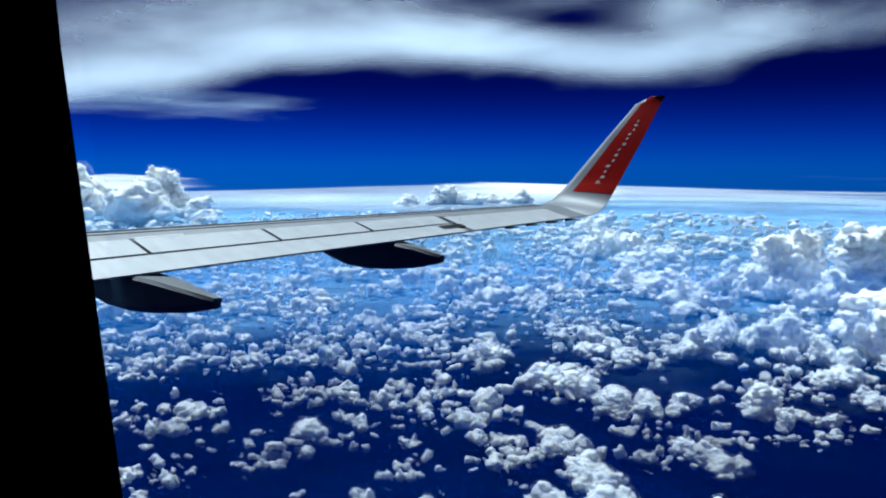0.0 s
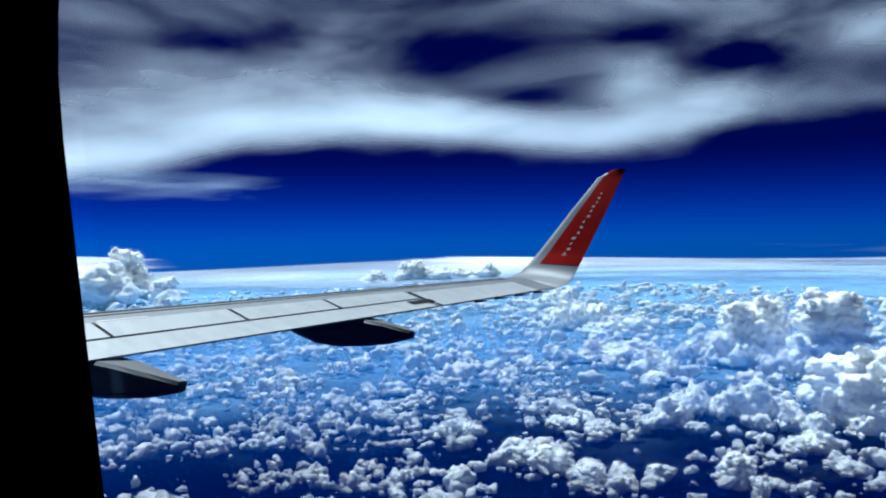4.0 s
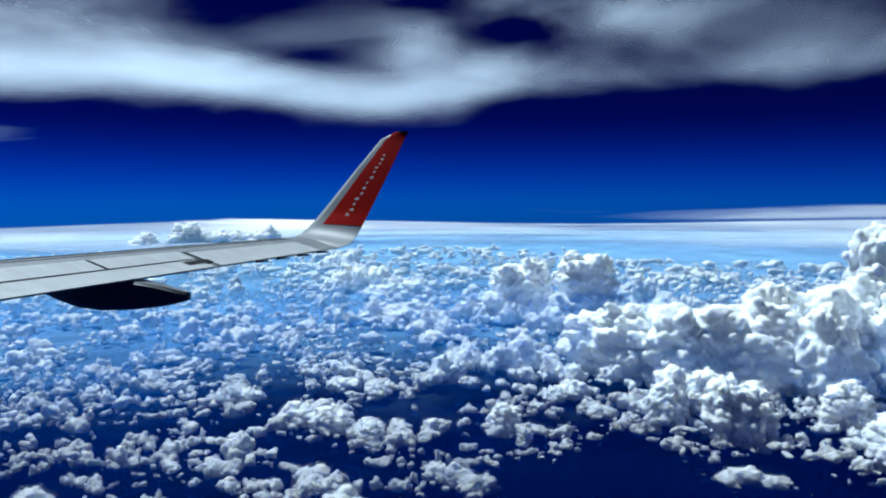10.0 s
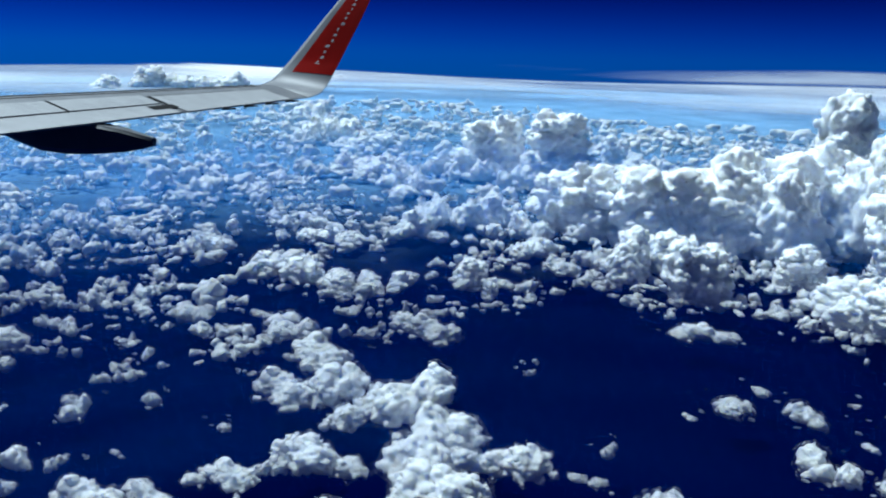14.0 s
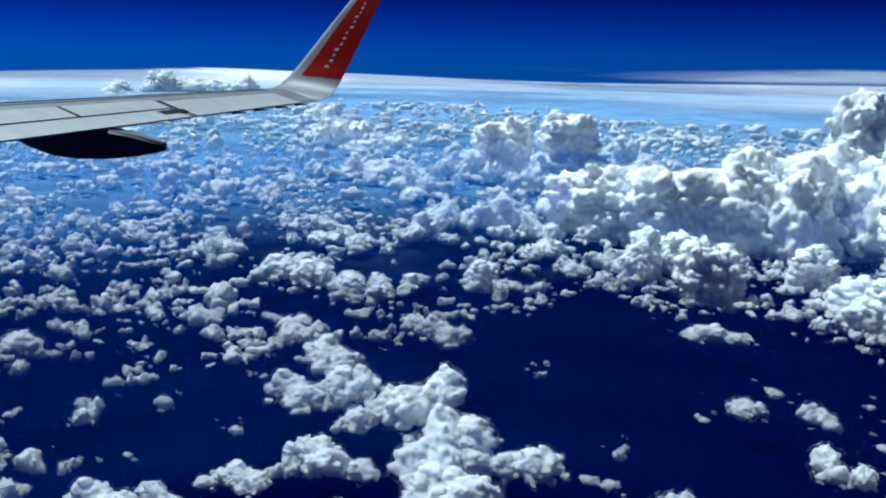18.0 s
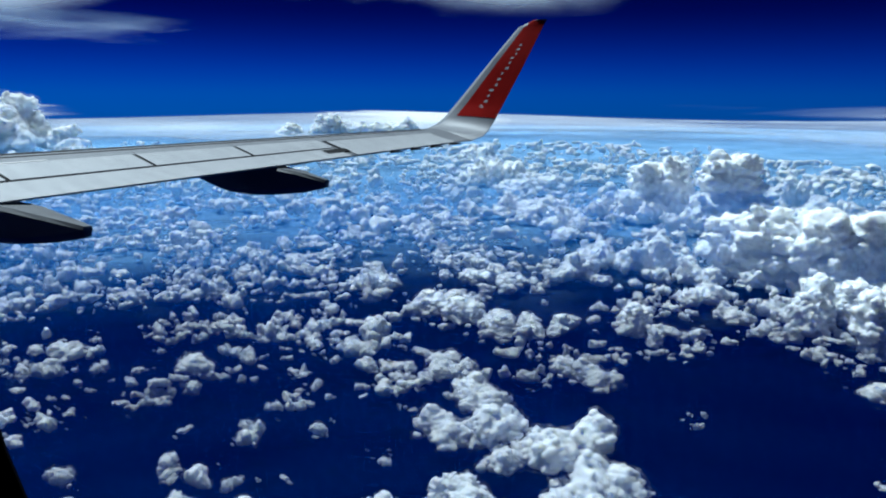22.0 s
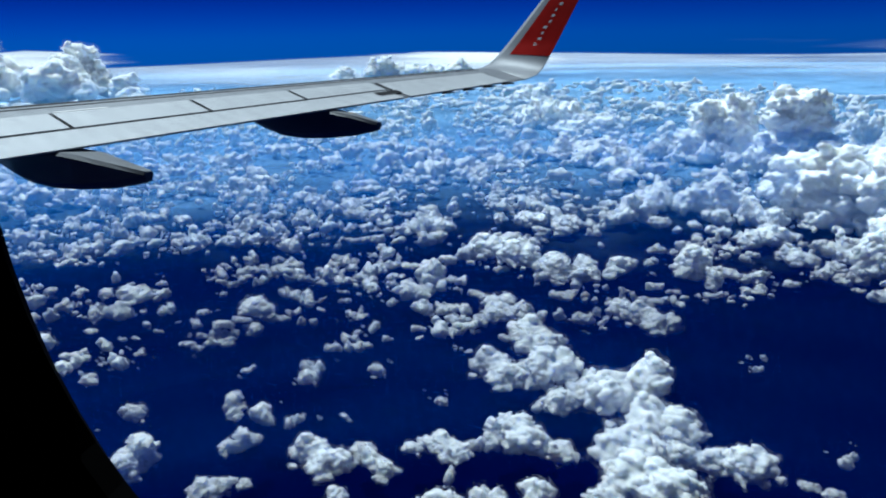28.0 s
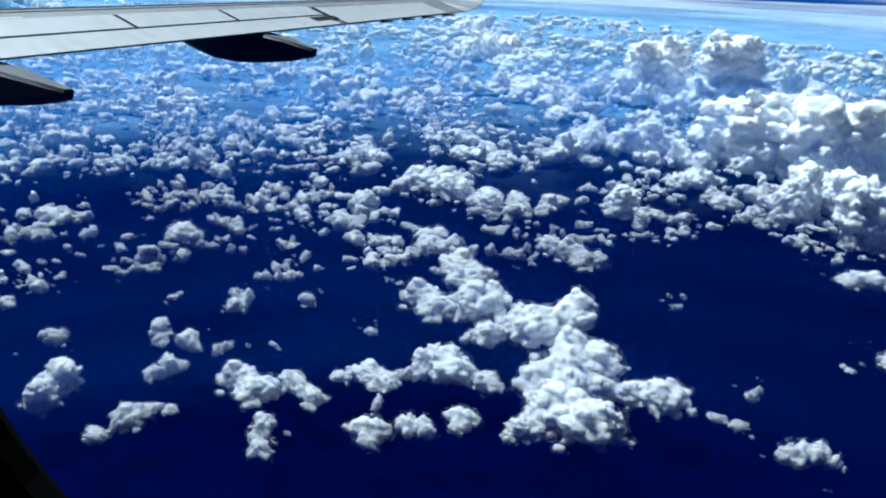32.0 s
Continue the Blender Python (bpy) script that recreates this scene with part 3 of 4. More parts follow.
def winglet_point(s, h, proud=0.006):
    """A point of the inboard face: s from tail to nose, h up the blade's rows 3 to 7."""
    k = min(6, 3 + int(h * 4))
    f = 3 + h * 4 - k
    a, b = blade_rows[k], blade_rows[k + 1]

    def on(r):
        table = r[:7]
        shares = (0, 0.012, 0.15, 0.4, 0.7, 0.9, 1.0)
        for i in range(6):
            if s <= shares[i + 1]:
                return table[i].lerp(table[i + 1], (s - shares[i]) / (shares[i + 1] - shares[i]))
        return table[6]
    return on(a).lerp(on(b), f) + Vector((0, -proud, 0))


def winglet_panel():
    verts, faces = [], []
    nh, ns = 24, 8
    for i in range(nh + 1):
        h = 0.03 + 0.965 * i / nh
        for k in range(ns + 1):
            verts.append(winglet_point((0.76 + 0.24 * smooth01(h, 0.84, 0.93)) * k / ns, h, 0.005))
    for i in range(nh):
        for k in range(ns):
            p = i * (ns + 1) + k
            faces.append((p, p + 1, p + ns + 2, p + ns + 1))
    return mesh_object("red_panel", verts, faces, RED, winglet, "glossy red painted inboard face", smooth=True)


winglet_panel()


def tip_cap():
    """The dark sealed edge that closes the blade's swept top."""
    verts, faces = [], []
    for layer in (0.011, 0.003):
        for low, high in ((0.955, 1.0), (0.965, 1.0), (0.93, 1.0)):
            for h in (low, high):
                verts.append(winglet_point({0.955: 0.0, 0.965: 0.5, 0.93: 1.0}[low], h, layer))
    for i in range(2):
        p = 2 * i
        faces.append((p, p + 2, p + 3, p + 1))
        faces.append((p + 6, p + 7, p + 9, p + 8))
    rim = (0, 2, 4, 5, 3, 1)
    for a, b in zip(rim, rim[1:] + rim[:1]):
        faces.append((a, a + 6, b + 6, b))
    mesh_object("tip_cap", verts, faces, SHADOW_GAP, winglet, "dark sealed tip edge")


tip_cap()


def letter_bar(h, s, tall, wide):
    corners = [(s - wide / 2, h), (s + wide / 2, h), (s + wide / 2, h + tall), (s - wide / 2, h + tall)]
    verts = [winglet_point(min(1, max(0, a)), c, 0.0075) for a, c in corners] + [winglet_point(min(1, max(0, a)), c, 0.003) for a, c in corners]
    faces = [(0, 1, 2, 3), (7, 6, 5, 4), (0, 4, 5, 1), (1, 5, 6, 2), (2, 6, 7, 3), (3, 7, 4, 0)]
    mesh_object("marking_bar", verts, faces, LETTER_GLINT, winglet, "short white painted bar")


for i in range(14):
    letter_bar(0.20 + 0.032 * i, 0.40 + 0.02 * math.sin(i * 2.1), 0.014, (0.085, 0.05, 0.07, 0.04)[i % 4])


# ---- clouds ----
def sphere(sub):
    bm = bmesh.new()
    bmesh.ops.create_icosphere(bm, subdivisions=sub, radius=1.0)
    v = np.array([x.co[:] for x in bm.verts])
    f = np.array([[q.index for q in p.verts] for p in bm.faces])
    bm.free()
    return v / np.linalg.norm(v, axis=1)[:, None], f


BALL = {k: sphere(k) for k in (2, 3)}
rng = np.random.default_rng(11)


def on_sphere(n, upward):
    d = rng.normal(size=(n, 3))
    d[:, 2] = np.abs(d[:, 2]) * upward + d[:, 2] * (1 - upward)
    return d / np.linalg.norm(d, axis=1)[:, None]


def join(pieces):
    vs, fs, k = [], [], 0
    for v, f in pieces:
        vs.append(v)
        fs.append(f + k)
        k += len(v)
    return np.vstack(vs), np.vstack(fs)


def fast_mesh(name, v, f, mat):
    me = bpy.data.meshes.new(name)
    k = f.shape[1]
    me.vertices.add(len(v))
    me.vertices.foreach_set("co", v.astype(np.float32).ravel())
    me.loops.add(len(f) * k)
    me.loops.foreach_set("vertex_index", f.astype(np.int32).ravel())
    me.polygons.add(len(f))
    me.polygons.foreach_set("loop_start", np.arange(0, len(f) * k, k, dtype=np.int32))
    me.polygons.foreach_set("use_smooth", np.ones(len(f), dtype=bool))
    me.update(calc_edges=True)
    me.materials.append(mat)
    return me


def unit(v):
    """Scale to one metre wide and one metre tall on a base at zero."""
    lo, hi = v.min(0), v.max(0)
    w = max(hi[0] - lo[0], hi[1] - lo[1])
    out = v - [(lo[0] + hi[0]) / 2, (lo[1] + hi[1]) / 2, lo[2]]
    return out / w


def billows(big, sons, grandsons, tall, long):
    """Round puffs of three sizes, the smaller ones budding from the larger."""
    k = int(rng.integers(3, 6))
    hub = np.column_stack([rng.uniform(-0.36, 0.36, k) * long, rng.uniform(-0.20, 0.20, k), rng.uniform(0.35, 1.0, k)])
    own = rng.integers(0, k, big)
    off = rng.normal(size=(big, 2)) * 0.105
    q = np.minimum(1.0, np.hypot(off[:, 0], off[:, 1]) / 0.24)
    c = np.column_stack([hub[own, 0] + off[:, 0] * 1.2, hub[own, 1] + off[:, 1], rng.uniform(0, 1, big) ** 1.3 * tall * hub[own, 2] * (1.05 - q)])
    r = (0.055 + 0.085 * rng.uniform(0, 1, big) ** 2) * (1.25 - 0.7 * q)
    for high, thick in ((0.35, 0.15), (0.65, 0.13), (0.9, 0.10)) if tall > 0.6 else ((0.42, 0.10),):
        c = np.vstack([c, np.column_stack([hub[:, :2] * 0.9, hub[:, 2] * tall * high])])
        r = np.r_[r, thick + 0.07 * hub[:, 2]]
    c2 = np.repeat(c, sons, 0)
    r2 = np.repeat(r, sons)
    c2 = c2 + on_sphere(len(c2), 0.6) * (r2 * rng.uniform(0.75, 1.15, len(c2)))[:, None]
    r2 = r2 * rng.uniform(0.22, 0.50, len(c2))
    c3 = np.repeat(c2, grandsons, 0)
    r3 = np.repeat(r2, grandsons)
    c3 = c3 + on_sphere(len(c3), 0.5) * (r3 * rng.uniform(0.85, 1.3, len(c3)))[:, None]
    r3 = r3 * rng.uniform(0.25, 0.55, len(c3))
    return np.vstack([c, c2, c3]), np.r_[r, r2, r3]


WAVES = [(rng.normal(size=(18, 3)) * k, rng.uniform(0, 6.28, 18)) for k in (14.0, 30.0, 64.0)]


def rough(v, amounts):
    """Uneven relief at three scales, in shares of a cloud's width."""
    out = np.zeros(len(v))
    for (way, shift), amount in zip(WAVES, amounts):
        out += np.sin(v @ way.T + shift).sum(1) / 3.0 * amount
    return out


def remeshed(v, f, voxel):
    raw = bpy.data.objects.new("raw", fast_mesh("raw", v, f, CLOUD))
    scene.collection.objects.link(raw)
    mod = raw.modifiers.new("skin", 'REMESH')
    mod.mode = 'VOXEL'
    mod.voxel_size = voxel
    done = bpy.data.meshes.new_from_object(raw.evaluated_get(bpy.context.evaluated_depsgraph_get()))
    bpy.data.objects.remove(raw)
    n = len(done.vertices)
    co, no = np.empty(n * 3, dtype=np.float32), np.empty(n * 3, dtype=np.float32)
    done.vertices.foreach_get("co", co)
    done.vertices.foreach_get("normal", no)
    flat = np.empty(len(done.loops), dtype=np.int32)
    done.loops.foreach_get("vertex_index", flat)
    bpy.data.meshes.remove(done)
    return co.reshape(-1, 3).astype(float), no.reshape(-1, 3).astype(float), flat.reshape(-1, 4)


def heap(c, r, voxel, grow):
    pieces = []
    for (x, y, z), q in zip(c, r):
        if q < voxel * 0.7:
            continue
        v, f = BALL[3 if q > 0.07 else 2]
        pieces.append((v * (q + grow) + [x, y, z], f))
    v, f = join(pieces)
    v[:, 2] = np.where(v[:, 2] < -0.05, -0.05 + 0.3 * (v[:, 2] + 0.05), v[:, 2])
    v, normal, f = remeshed(v, f, voxel)
    v = v + normal * (rough(v, (0.012, 0.009, 0.0045)) * (1.6 if voxel > 0.06 else 1.0))[:, None]
    return v, f


def frame_of(v):
    lo, hi = v.min(0), v.max(0)
    return np.array([(lo[0] + hi[0]) / 2, (lo[1] + hi[1]) / 2, lo[2]]), max(hi[0] - lo[0], hi[1] - lo[1])


def fused(big, sons, grandsons, tall, long, voxel):
    """One skin round a heap of puffs."""
    v, f = heap(*billows(big, sons, grandsons, tall, long), voxel, 0.0)
    return unit(v), f


def family(name, n, big, sons, grandsons, tall, long, voxel, mist):
    """Cloud meshes: a solid heap and, round it, a loose ragged mist."""
    out = []
    for _ in range(n):
        c, r = billows(big, sons, grandsons, tall, long * rng.uniform(0.8, 1.3))
        v, f = heap(c, r, voxel, 0.0)
        base, w = frame_of(v)
        me = fast_mesh(name, (v - base) / w, f, CLOUD)
        if mist:
            v2, f2 = heap(c, r, voxel * 1.4, mist)
            allv, allf = join([((v - base) / w, f), ((v2 - base) / w, f2)])
            bpy.data.meshes.remove(me)
            me = fast_mesh(name, allv, allf, CLOUD)
            me.materials.append(MIST)
            me.polygons.foreach_set("material_index", np.r_[np.zeros(len(f), dtype=np.int32), np.ones(len(f2), dtype=np.int32)])
        out.append(me)
    return out


SMALL = family("cumulus_small", 10, 26, 12, 3, 0.30, 1.0, 0.028, 0.06)
FIELD = family("cumulus_field", 8, 20, 9, 3, 0.32, 1.0, 0.040, 0.06)
WIDE = family("cumulus_wide", 7, 60, 14, 4, 0.42, 1.15, 0.0185, 0.04)
TALL = family("cumulus_tall", 5, 95, 14, 4, 1.0, 0.7, 0.0175, 0.028)
HEAP = family("cumulus_heap", 5, 80, 14, 4, 0.68, 0.85, 0.0175, 0.03)
LOW = family("cumulus_low", 5, 34, 10, 4, 0.10, 1.5, 0.025, 0.03)
place = random.Random(5)


def fit_shape(meshes, w, h):
    """One of the meshes and the scale that gives it the width w and about the height h, with no strong stretching."""
    me = meshes[place.randrange(len(meshes))]
    native = max(v.co.z for v in me.vertices) if me.name not in HEIGHT else HEIGHT[me.name]
    HEIGHT[me.name] = native
    return me, (w, w * place.uniform(0.85, 1.0), w * min(1.4, max(0.75, h / (w * native))))


HEIGHT = {}


def cloud(meshes, name, label, x, y, w, h, base=16.0):
    me, scale = fit_shape(meshes, w, h)
    ob = new(name, me)
    ob.matrix_world = Matrix.LocRotScale((x, y, base + place.uniform(-2, 4)), Euler((0, 0, place.uniform(0, 6.28))), scale)
    return tagged(ob, label, "cloud", group="cumulus clouds over the sea")


def massed(name, label, x, y, w, h, core, sides, share):
    """A large cloud: a main billow with smaller ones leaning on it."""
    root = new(name)
    root.location = (x, y, 14.0)
    tagged(root, label, "cloud", group="heaped cloud banks over the sea")
    turn = place.uniform(0, 6.28)
    for i in range(1 + sides):
        k = 1.0 if i == 0 else place.uniform(0.40, 0.62)
        me, scale = fit_shape(core if i == 0 else SMALL, w * share * k, h * (1.0 if i == 0 else place.uniform(0.4, 0.7)))
        ob = new("billow", me)
        ob.parent = root
        a = turn + i * 6.28 / max(1, sides) + place.uniform(-0.5, 0.5)
        q = 0 if i == 0 else w * 0.36
        ob.matrix_basis = Matrix.LocRotScale((q * math.cos(a), q * math.sin(a), place.uniform(-2, 3)), Euler((0, 0, place.uniform(0, 6.28))), scale)
    return root


def cumulus(x, y, w, h):
    return cloud(SMALL, "cumulus_cloud", "small puffy white cumulus cloud over dark sea", x, y, w * 0.98, h)


def congestus(x, y, w, h):
    return massed("cumulus_bank", "broad heaped white cumulus bank with grey hollows", x, y, w, h, WIDE, 3, 0.85)


def tower(x, y, w, h):
    return massed("towering_cumulus", "towering cauliflower cumulus with shaded flank", x, y, w * 1.2, h, TALL if h > 1.1 * w else HEAP, 4, 0.95)


def shred(x, y, w, h):
    return cloud(LOW, "cloud_shred", "thin torn shred of low cloud", x, y, w, h * 0.6)


def bank(label, heaps, stuff=None):
    """One cloud of several billows that lean on each other; each is x, y, width, height."""
    root = new("cumulus_bank")
    root.location = (sum(q[0] for q in heaps) / len(heaps), sum(q[1] for q in heaps) / len(heaps), 14.0)
    tagged(root, label, "cloud", group="heaped cloud banks over the sea")
    for x, y, w, h in heaps:
        shapes = TALL if h > 1.15 * w else HEAP if h > 0.55 * w and w > 17 else WIDE if w > 17 else SMALL
        me, scale = fit_shape(shapes, w * (1.3 if shapes is TALL else 1.15), h)
        ob = new("billow", me)
        ob.parent = root
        if stuff:
            ob.material_slots[0].link = 'OBJECT'
            ob.material_slots[0].material = stuff
        ob.matrix_basis = Matrix.LocRotScale((x - root.location.x, y - root.location.y, place.uniform(-1, 3)), Euler((0, 0, place.uniform(0, 6.28))), scale)
    return root


bank("long billowing white cumulus bank with soft grey hollows", ((-256, 416, 35, 10), (-214, 378, 37, 11), (-209, 332, 37, 10), (-184, 342, 40, 11), (-163, 331, 44, 16), (-142, 344, 50, 17), (-107, 323, 36, 19), (-119, 304, 50, 16), (-103, 266, 35, 14), (-86, 265, 37, 18), (-88, 306, 29, 10), (-69, 306, 26, 11), (-110, 253, 21, 7)))
bank("ragged white cumulus cluster over dark sea", ((-159, 278, 31, 15), (-172, 273, 18, 11), (-177, 263, 12, 8), (-143, 281, 17, 8)))
bank("small long white cumulus with a smooth grey tail", ((-195, 464, 26, 12), (-170, 454, 36, 11)))
bank("low white cumulus row with shaded feet", ((-348, 527, 38, 15), (-311, 521, 41, 15), (-277, 514, 40, 14), (-251, 522, 44, 15), (-229, 540, 36, 17)))
bank("white cumulus knot beside the open water", ((-184, 568, 43, 29), (-160, 549, 22, 17)))
bank("slanting chain of small white cumulus", ((-163, 694, 43, 19), (-128, 655, 33, 15), (-101, 628, 24, 11), (-85, 610, 14, 7)))
bank("towering white cumulus wall with deep blue hollows", ((-164, 835, 93, 69), (-109, 811, 100, 82), (-58, 790, 106, 89), (-13, 792, 110, 98), (36, 796, 108, 107), (-68, 648, 57, 49), (-12, 616, 49, 55), (-49, 685, 50, 42)))
bank("massive bright cumulus wall with blue shaded flank", ((79, 845, 107, 118), (125, 825, 113, 129), (164, 783, 110, 135), (65, 692, 48, 40), (89, 629, 64, 33), (105, 581, 51, 35), (139, 655, 60, 48)))
tower(134, 1021, 87, 165)
tower(-228, 1089, 96, 116)
tower(-336, 1127, 94, 103)
tower(-187, 1377, 50, 60)
congestus(-294, 780, 80, 35)
congestus(-236, 789, 91, 45)
congestus(-411, 957, 99, 40)
congestus(-521, 1051, 93, 38)
congestus(-181, 755, 63, 36)
congestus(-782, 1397, 97, 71)
congestus(-292, 716, 69, 30)
congestus(-350, 652, 71, 22)
congestus(-438, 566, 57, 19)
congestus(-634, 1311, 135, 41)
congestus(-401, 1150, 106, 48)
shred(1, 528, 51, 18)
shred(-37, 343, 11, 17)
shred(-40, 313, 23, 7)
shred(-3, 398, 9, 5)
shred(103, 429, 12, 3)
cumulus(-95, 419, 9, 5)
cumulus(20, 414, 24, 8)
cumulus(34, 448, 13, 6)
cumulus(55, 418, 26, 12)
cumulus(55, 356, 23, 16)
cumulus(68, 349, 15, 14)
cumulus(83, 346, 23, 22)
cumulus(108, 371, 15, 19)
cumulus(-11, 298, 17, 20)
cumulus(-1, 304, 14, 14)
cumulus(81, 391, 12, 4)
cumulus(127, 489, 13, 6)
cumulus(83, 448, 7, 3)
cumulus(-141, 577, 22, 14)
cumulus(-156, 527, 12, 5)
cumulus(-207, 428, 19, 10)
cumulus(-277, 387, 19, 6)
cumulus(-333, 356, 9, 4)
cumulus(-322, 340, 7, 4)
cumulus(-389, 447, 26, 10)
cumulus(-374, 461, 16, 6)
cumulus(-399, 404, 16, 5)
cumulus(-501, 213, 24, 23)
cumulus(-468, 207, 28, 17)
cumulus(-477, 251, 21, 11)
cumulus(-448, 286, 17, 8)
cumulus(-489, 291, 30, 8)
cumulus(-397, 323, 29, 15)
cumulus(-376, 302, 15, 9)
cumulus(-397, 354, 15, 16)
cumulus(-381, 353, 19, 11)
cumulus(-425, 299, 11, 4)
cumulus(-367, 405, 19, 7)
cumulus(-338, 394, 15, 6)
cumulus(-306, 281, 11, 13)
cumulus(-287, 267, 18, 15)
cumulus(-299, 312, 13, 9)
cumulus(-266, 295, 12, 14)
cumulus(-336, 189, 18, 10)
cumulus(-412, 198, 18, 10)
cumulus(-341, 157, 14, 9)
cumulus(-218, 290, 8, 5)
cumulus(-251, 252, 8, 3)
cumulus(-241, 181, 9, 5)
cumulus(-264, 231, 12, 10)
cumulus(-267, 423, 36, 11)
cumulus(-380, 277, 20, 5)
cumulus(-406, 239, 10, 3)
cumulus(-457, 237, 10, 4)
cumulus(-327, 256, 10, 3)
cumulus(-293, 395, 18, 5)
cumulus(-340, 354, 9, 4)
bank("puffy white cumulus pair over dark sea", ((-301, 225, 24, 11), (-277, 222, 15, 12), (-267, 200, 20, 11)))
bank("round white cumulus heap with soft lower rim", ((-287, 158, 26, 15), (-294, 155, 14, 8)))
bank("loose white cumulus cluster with thin ragged rims", ((-225, 209, 29, 15), (-200, 192, 15, 12), (-206, 224, 25, 11), (-222, 232, 12, 7)))
bank("small white cumulus chain over dark sea", ((-200, 248, 14, 7), (-184, 249, 21, 7), (-174, 236, 11, 7)))
bank("broken white cumulus over dark sea", ((-251, 167, 19, 6), (-248, 174, 11, 5), (-250, 151, 13, 6)))
cumulus(-162, 214, 23, 12)
cumulus(-148, 228, 17, 13)
cumulus(-134, 241, 19, 11)
cumulus(-193, 184, 16, 8)
cumulus(-157, 569, 24, 10)
cumulus(-149, 526, 9, 4)
cumulus(-176, 641, 23, 8)

# far heaps that stand up to the horizon
bank("broad storm cloud with a domed top on the horizon", ((-2440, 1340, 210, 195), (-2330, 1250, 300, 125), (-2560, 1380, 300, 145), (-2280, 1420, 220, 95), (-2600, 1100, 380, 130)), CLOUD_DISTANT)
bank("distant cumulus line with cauliflower tops", ((-2120, 2440, 130, 74), (-2040, 2520, 170, 62), (-1930, 2650, 200, 52), (-2220, 2330, 150, 55)), CLOUD_DISTANT)
congestus(-1057, 1841, 134, 62)
congestus(-735, 1422, 135, 61)
tower(195, 1217, 70, 106)
congestus(-130, 1229, 95, 46)
congestus(-469, 1060, 107, 43)

# the middle field, dense towards the horizon
field = random.Random(21)
taken = [(o.matrix_world.translation.x, o.matrix_world.translation.y, max(o.scale.x, max((c.scale.x for c in o.children), default=1)) * 0.42) for o in scene.objects if o.name.startswith(("cumulus", "tower", "cloud_shred"))]


def open_sea(x, y):
    """The lane of bare water ahead, and the gaps round the heaped banks."""
    lane = ((x + 40) / 150) ** 2 + ((y - 420) / 95) ** 2 < 1
    return lane or any((x - a) ** 2 + (y - b) ** 2 < r * r for a, b, r in taken)


made = 0
while made < 290:
    a, d = radians(field.uniform(-84, 14)), field.uniform(430, 950)
    x, y = d * math.sin(a), d * math.cos(a)
    patch = noise.noise(Vector((x / 110, y / 110, 3.1)))
    if open_sea(x, y) or patch < 0.25 - 0.4 * smooth01(d, 450, 700) - 0.25 * smooth01(-math.degrees(a), 20, 60):
        continue
    w = (4.5 + 12 * field.random() ** 1.6) * (1 + 0.4 * smooth01(d, 450, 900))
    cloud(FIELD, "cumulus_cloud", "small puffy white cumulus cloud in a crowded field", x, y, w, w * field.uniform(0.45, 0.8))
    taken.append((x, y, w * 0.35))
    made += 1

FAR_N = [fused(26, 10, 3, 0.30, 1.2, 0.066) for _ in range(8)]
FAR_B = [fused(15, 8, 2, 0.34, 1.1, 0.095) for _ in range(8)]

FAR_C = [fused(12, 8, 2, 0.40, 1.1, 0.125) for _ in range(8)]


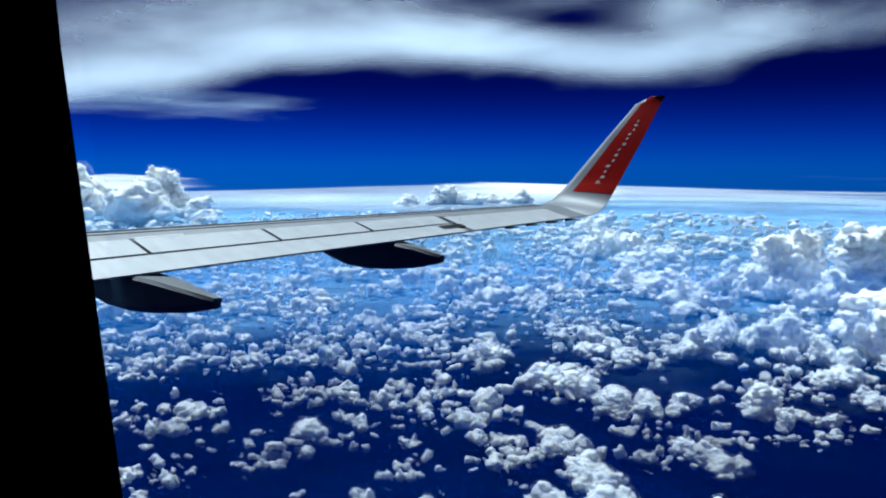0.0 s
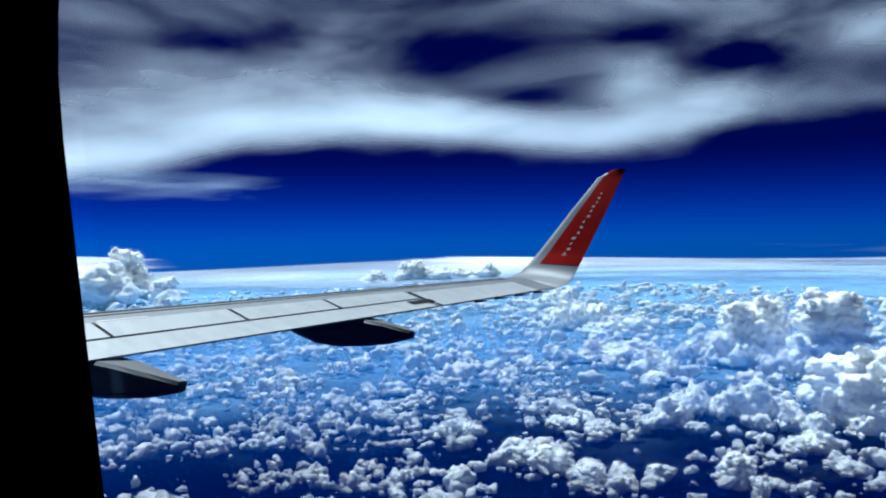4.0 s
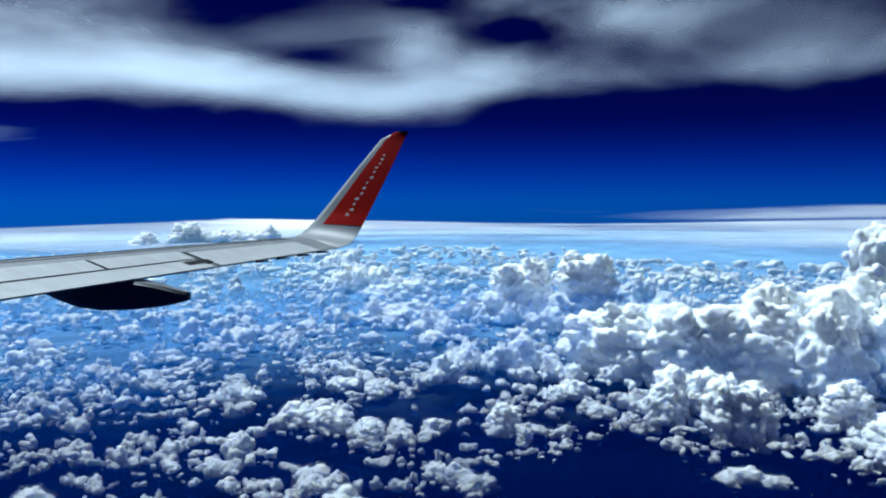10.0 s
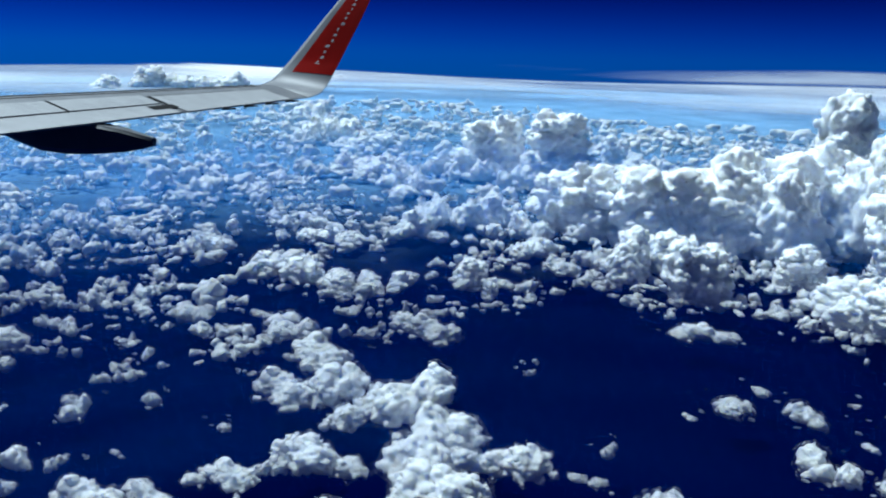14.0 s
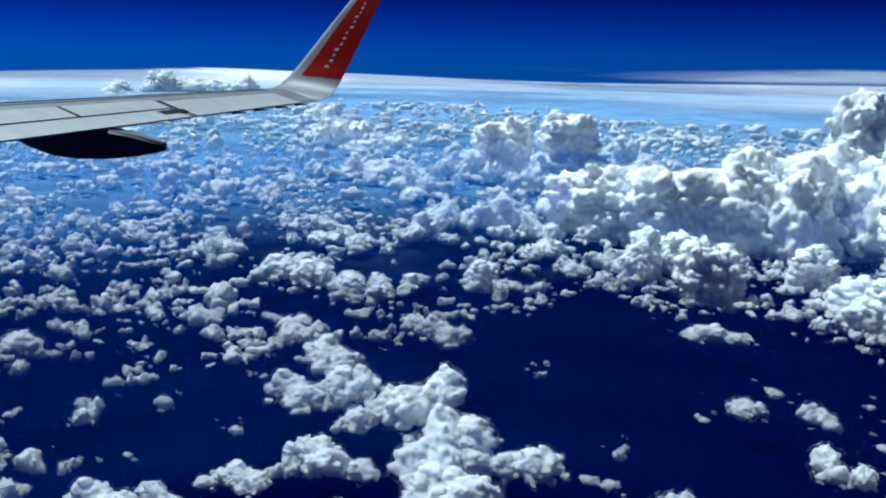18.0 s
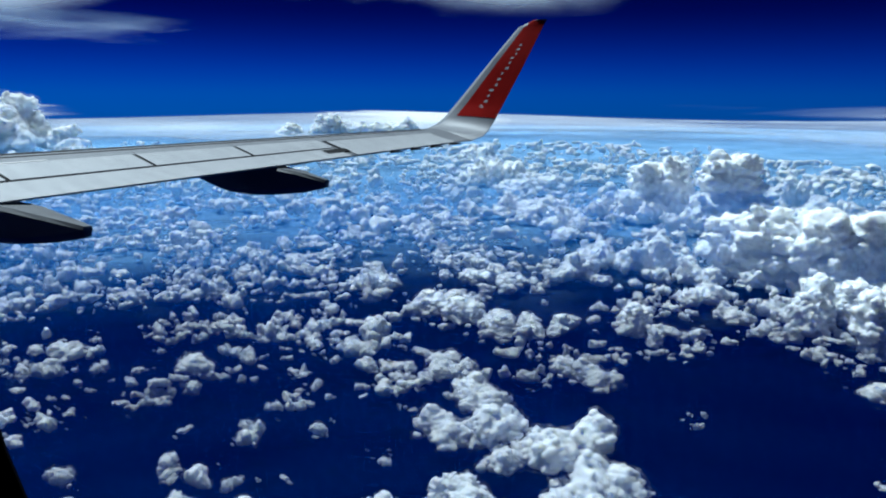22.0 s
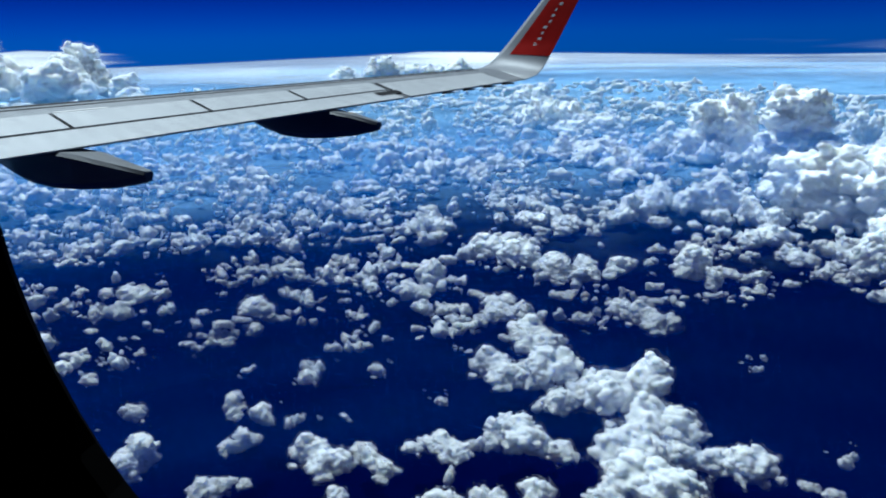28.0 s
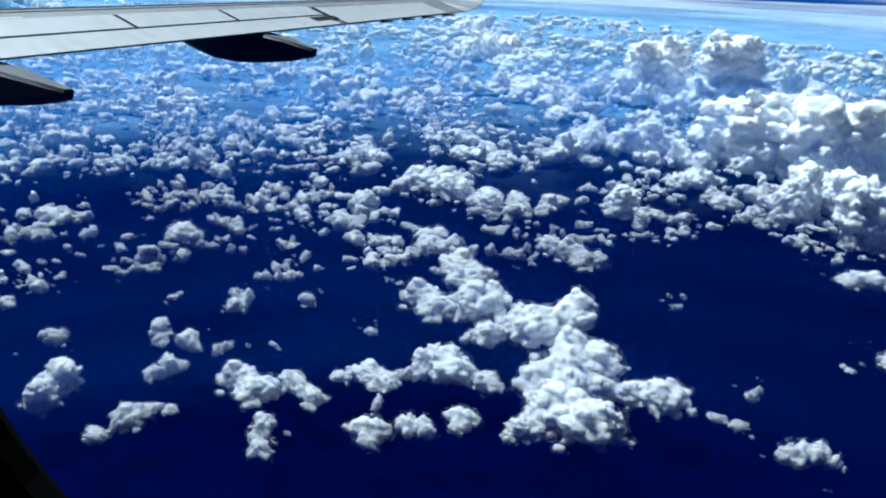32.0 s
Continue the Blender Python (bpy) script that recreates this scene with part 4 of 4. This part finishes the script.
def far_field(name, shapes, count, near, far, size, tallness, thin, label, avoid=False):
    """Many heaps strewn over a stretch of the sea, gathered in patches."""
    pieces, n = [], 0
    while n < count:
        a = radians(field.uniform(-92, 36))
        d = near + (far - near) * field.random()
        x, y = d * math.sin(a), d * math.cos(a)
        if math.degrees(a) > -16 + 12 * noise.noise(Vector((a * 6, d / 400, 0))) and d > 2300 + 350 * noise.noise(Vector((a * 9, 0, 4))):
            n += 1
            continue
        if noise.noise(Vector((x / 75, y / 75, 7.7))) + 0.6 * noise.noise(Vector((x / 260, y / 260, 2.2))) < thin + 0.26 * (1 - smooth01(d, near, near + 260)) or (avoid and open_sea(x, y)):
            continue
        v, f = shapes[field.randrange(8)]
        w = size[0] + (size[1] - size[0]) * field.random() ** 2.2
        h = w * field.uniform(*tallness)
        t = field.uniform(0, 6.28)
        c, s = math.cos(t), math.sin(t)
        p = v * [w, w, h * 1.5]
        pieces.append((np.column_stack([p[:, 0] * c - p[:, 1] * s + x, p[:, 0] * s + p[:, 1] * c + y, p[:, 2] + field.uniform(12, 22)]), f))
        n += 1
    v, f = join(pieces)
    ob = new(name, fast_mesh(name, v, f, CLOUD_FAR))
    return tagged(ob, label, "clouds", kind="stuff")


def scud(count):
    pieces = []
    near = [c for c in taken if 150 < math.hypot(c[0], c[1]) < 640]
    for _ in range(count):
        x, y, r = near[field.randrange(len(near))]
        t, q = field.uniform(0, 6.28), r * field.uniform(0.9, 2.8)
        v, f = FAR_C[field.randrange(8)]
        w = field.uniform(1.0, 4.5)
        p = v * [w, w * field.uniform(0.5, 1), w * field.uniform(0.5, 1.2)]
        pieces.append((p + [x + q * math.cos(t), y + q * math.sin(t), field.uniform(14, 24)], f))
    v, f = join(pieces)
    ob = new("scud", fast_mesh("scud", v, f, SCUD))
    tagged(ob, "loose white scraps of cloud over the sea", "clouds", kind="stuff")


scud(420)


far_field("cumulus_puffs", FAR_N, 800, 430, 900, (6, 23), (0.45, 0.85), -0.20, "scattered field of small white cumulus puffs", True)
far_field("cumulus_tufts", FAR_C, 2500, 520, 1250, (4, 14), (0.6, 1.1), -0.40, "loose tufts of white cloud between the heaps", True)
far_field("cumulus_tufts", FAR_C, 4200, 1050, 2300, (5, 18), (0.6, 1.1), -0.45, "distant tufts of white cloud between the heaps")
far_field("cumulus_field_near", FAR_N, 1900, 540, 1150, (6, 24), (0.5, 0.95), -0.30, "crowded field of small white cumulus tops", True)
far_field("cumulus_field_middle", FAR_B, 2300, 950, 1900, (10, 36), (0.5, 0.95), -0.25, "crowded field of white cumulus tops")
far_field("cumulus_field_far", FAR_C, 2400, 1800, 2950, (14, 46), (0.4, 0.75), -0.5, "distant carpet of white cumulus tops")
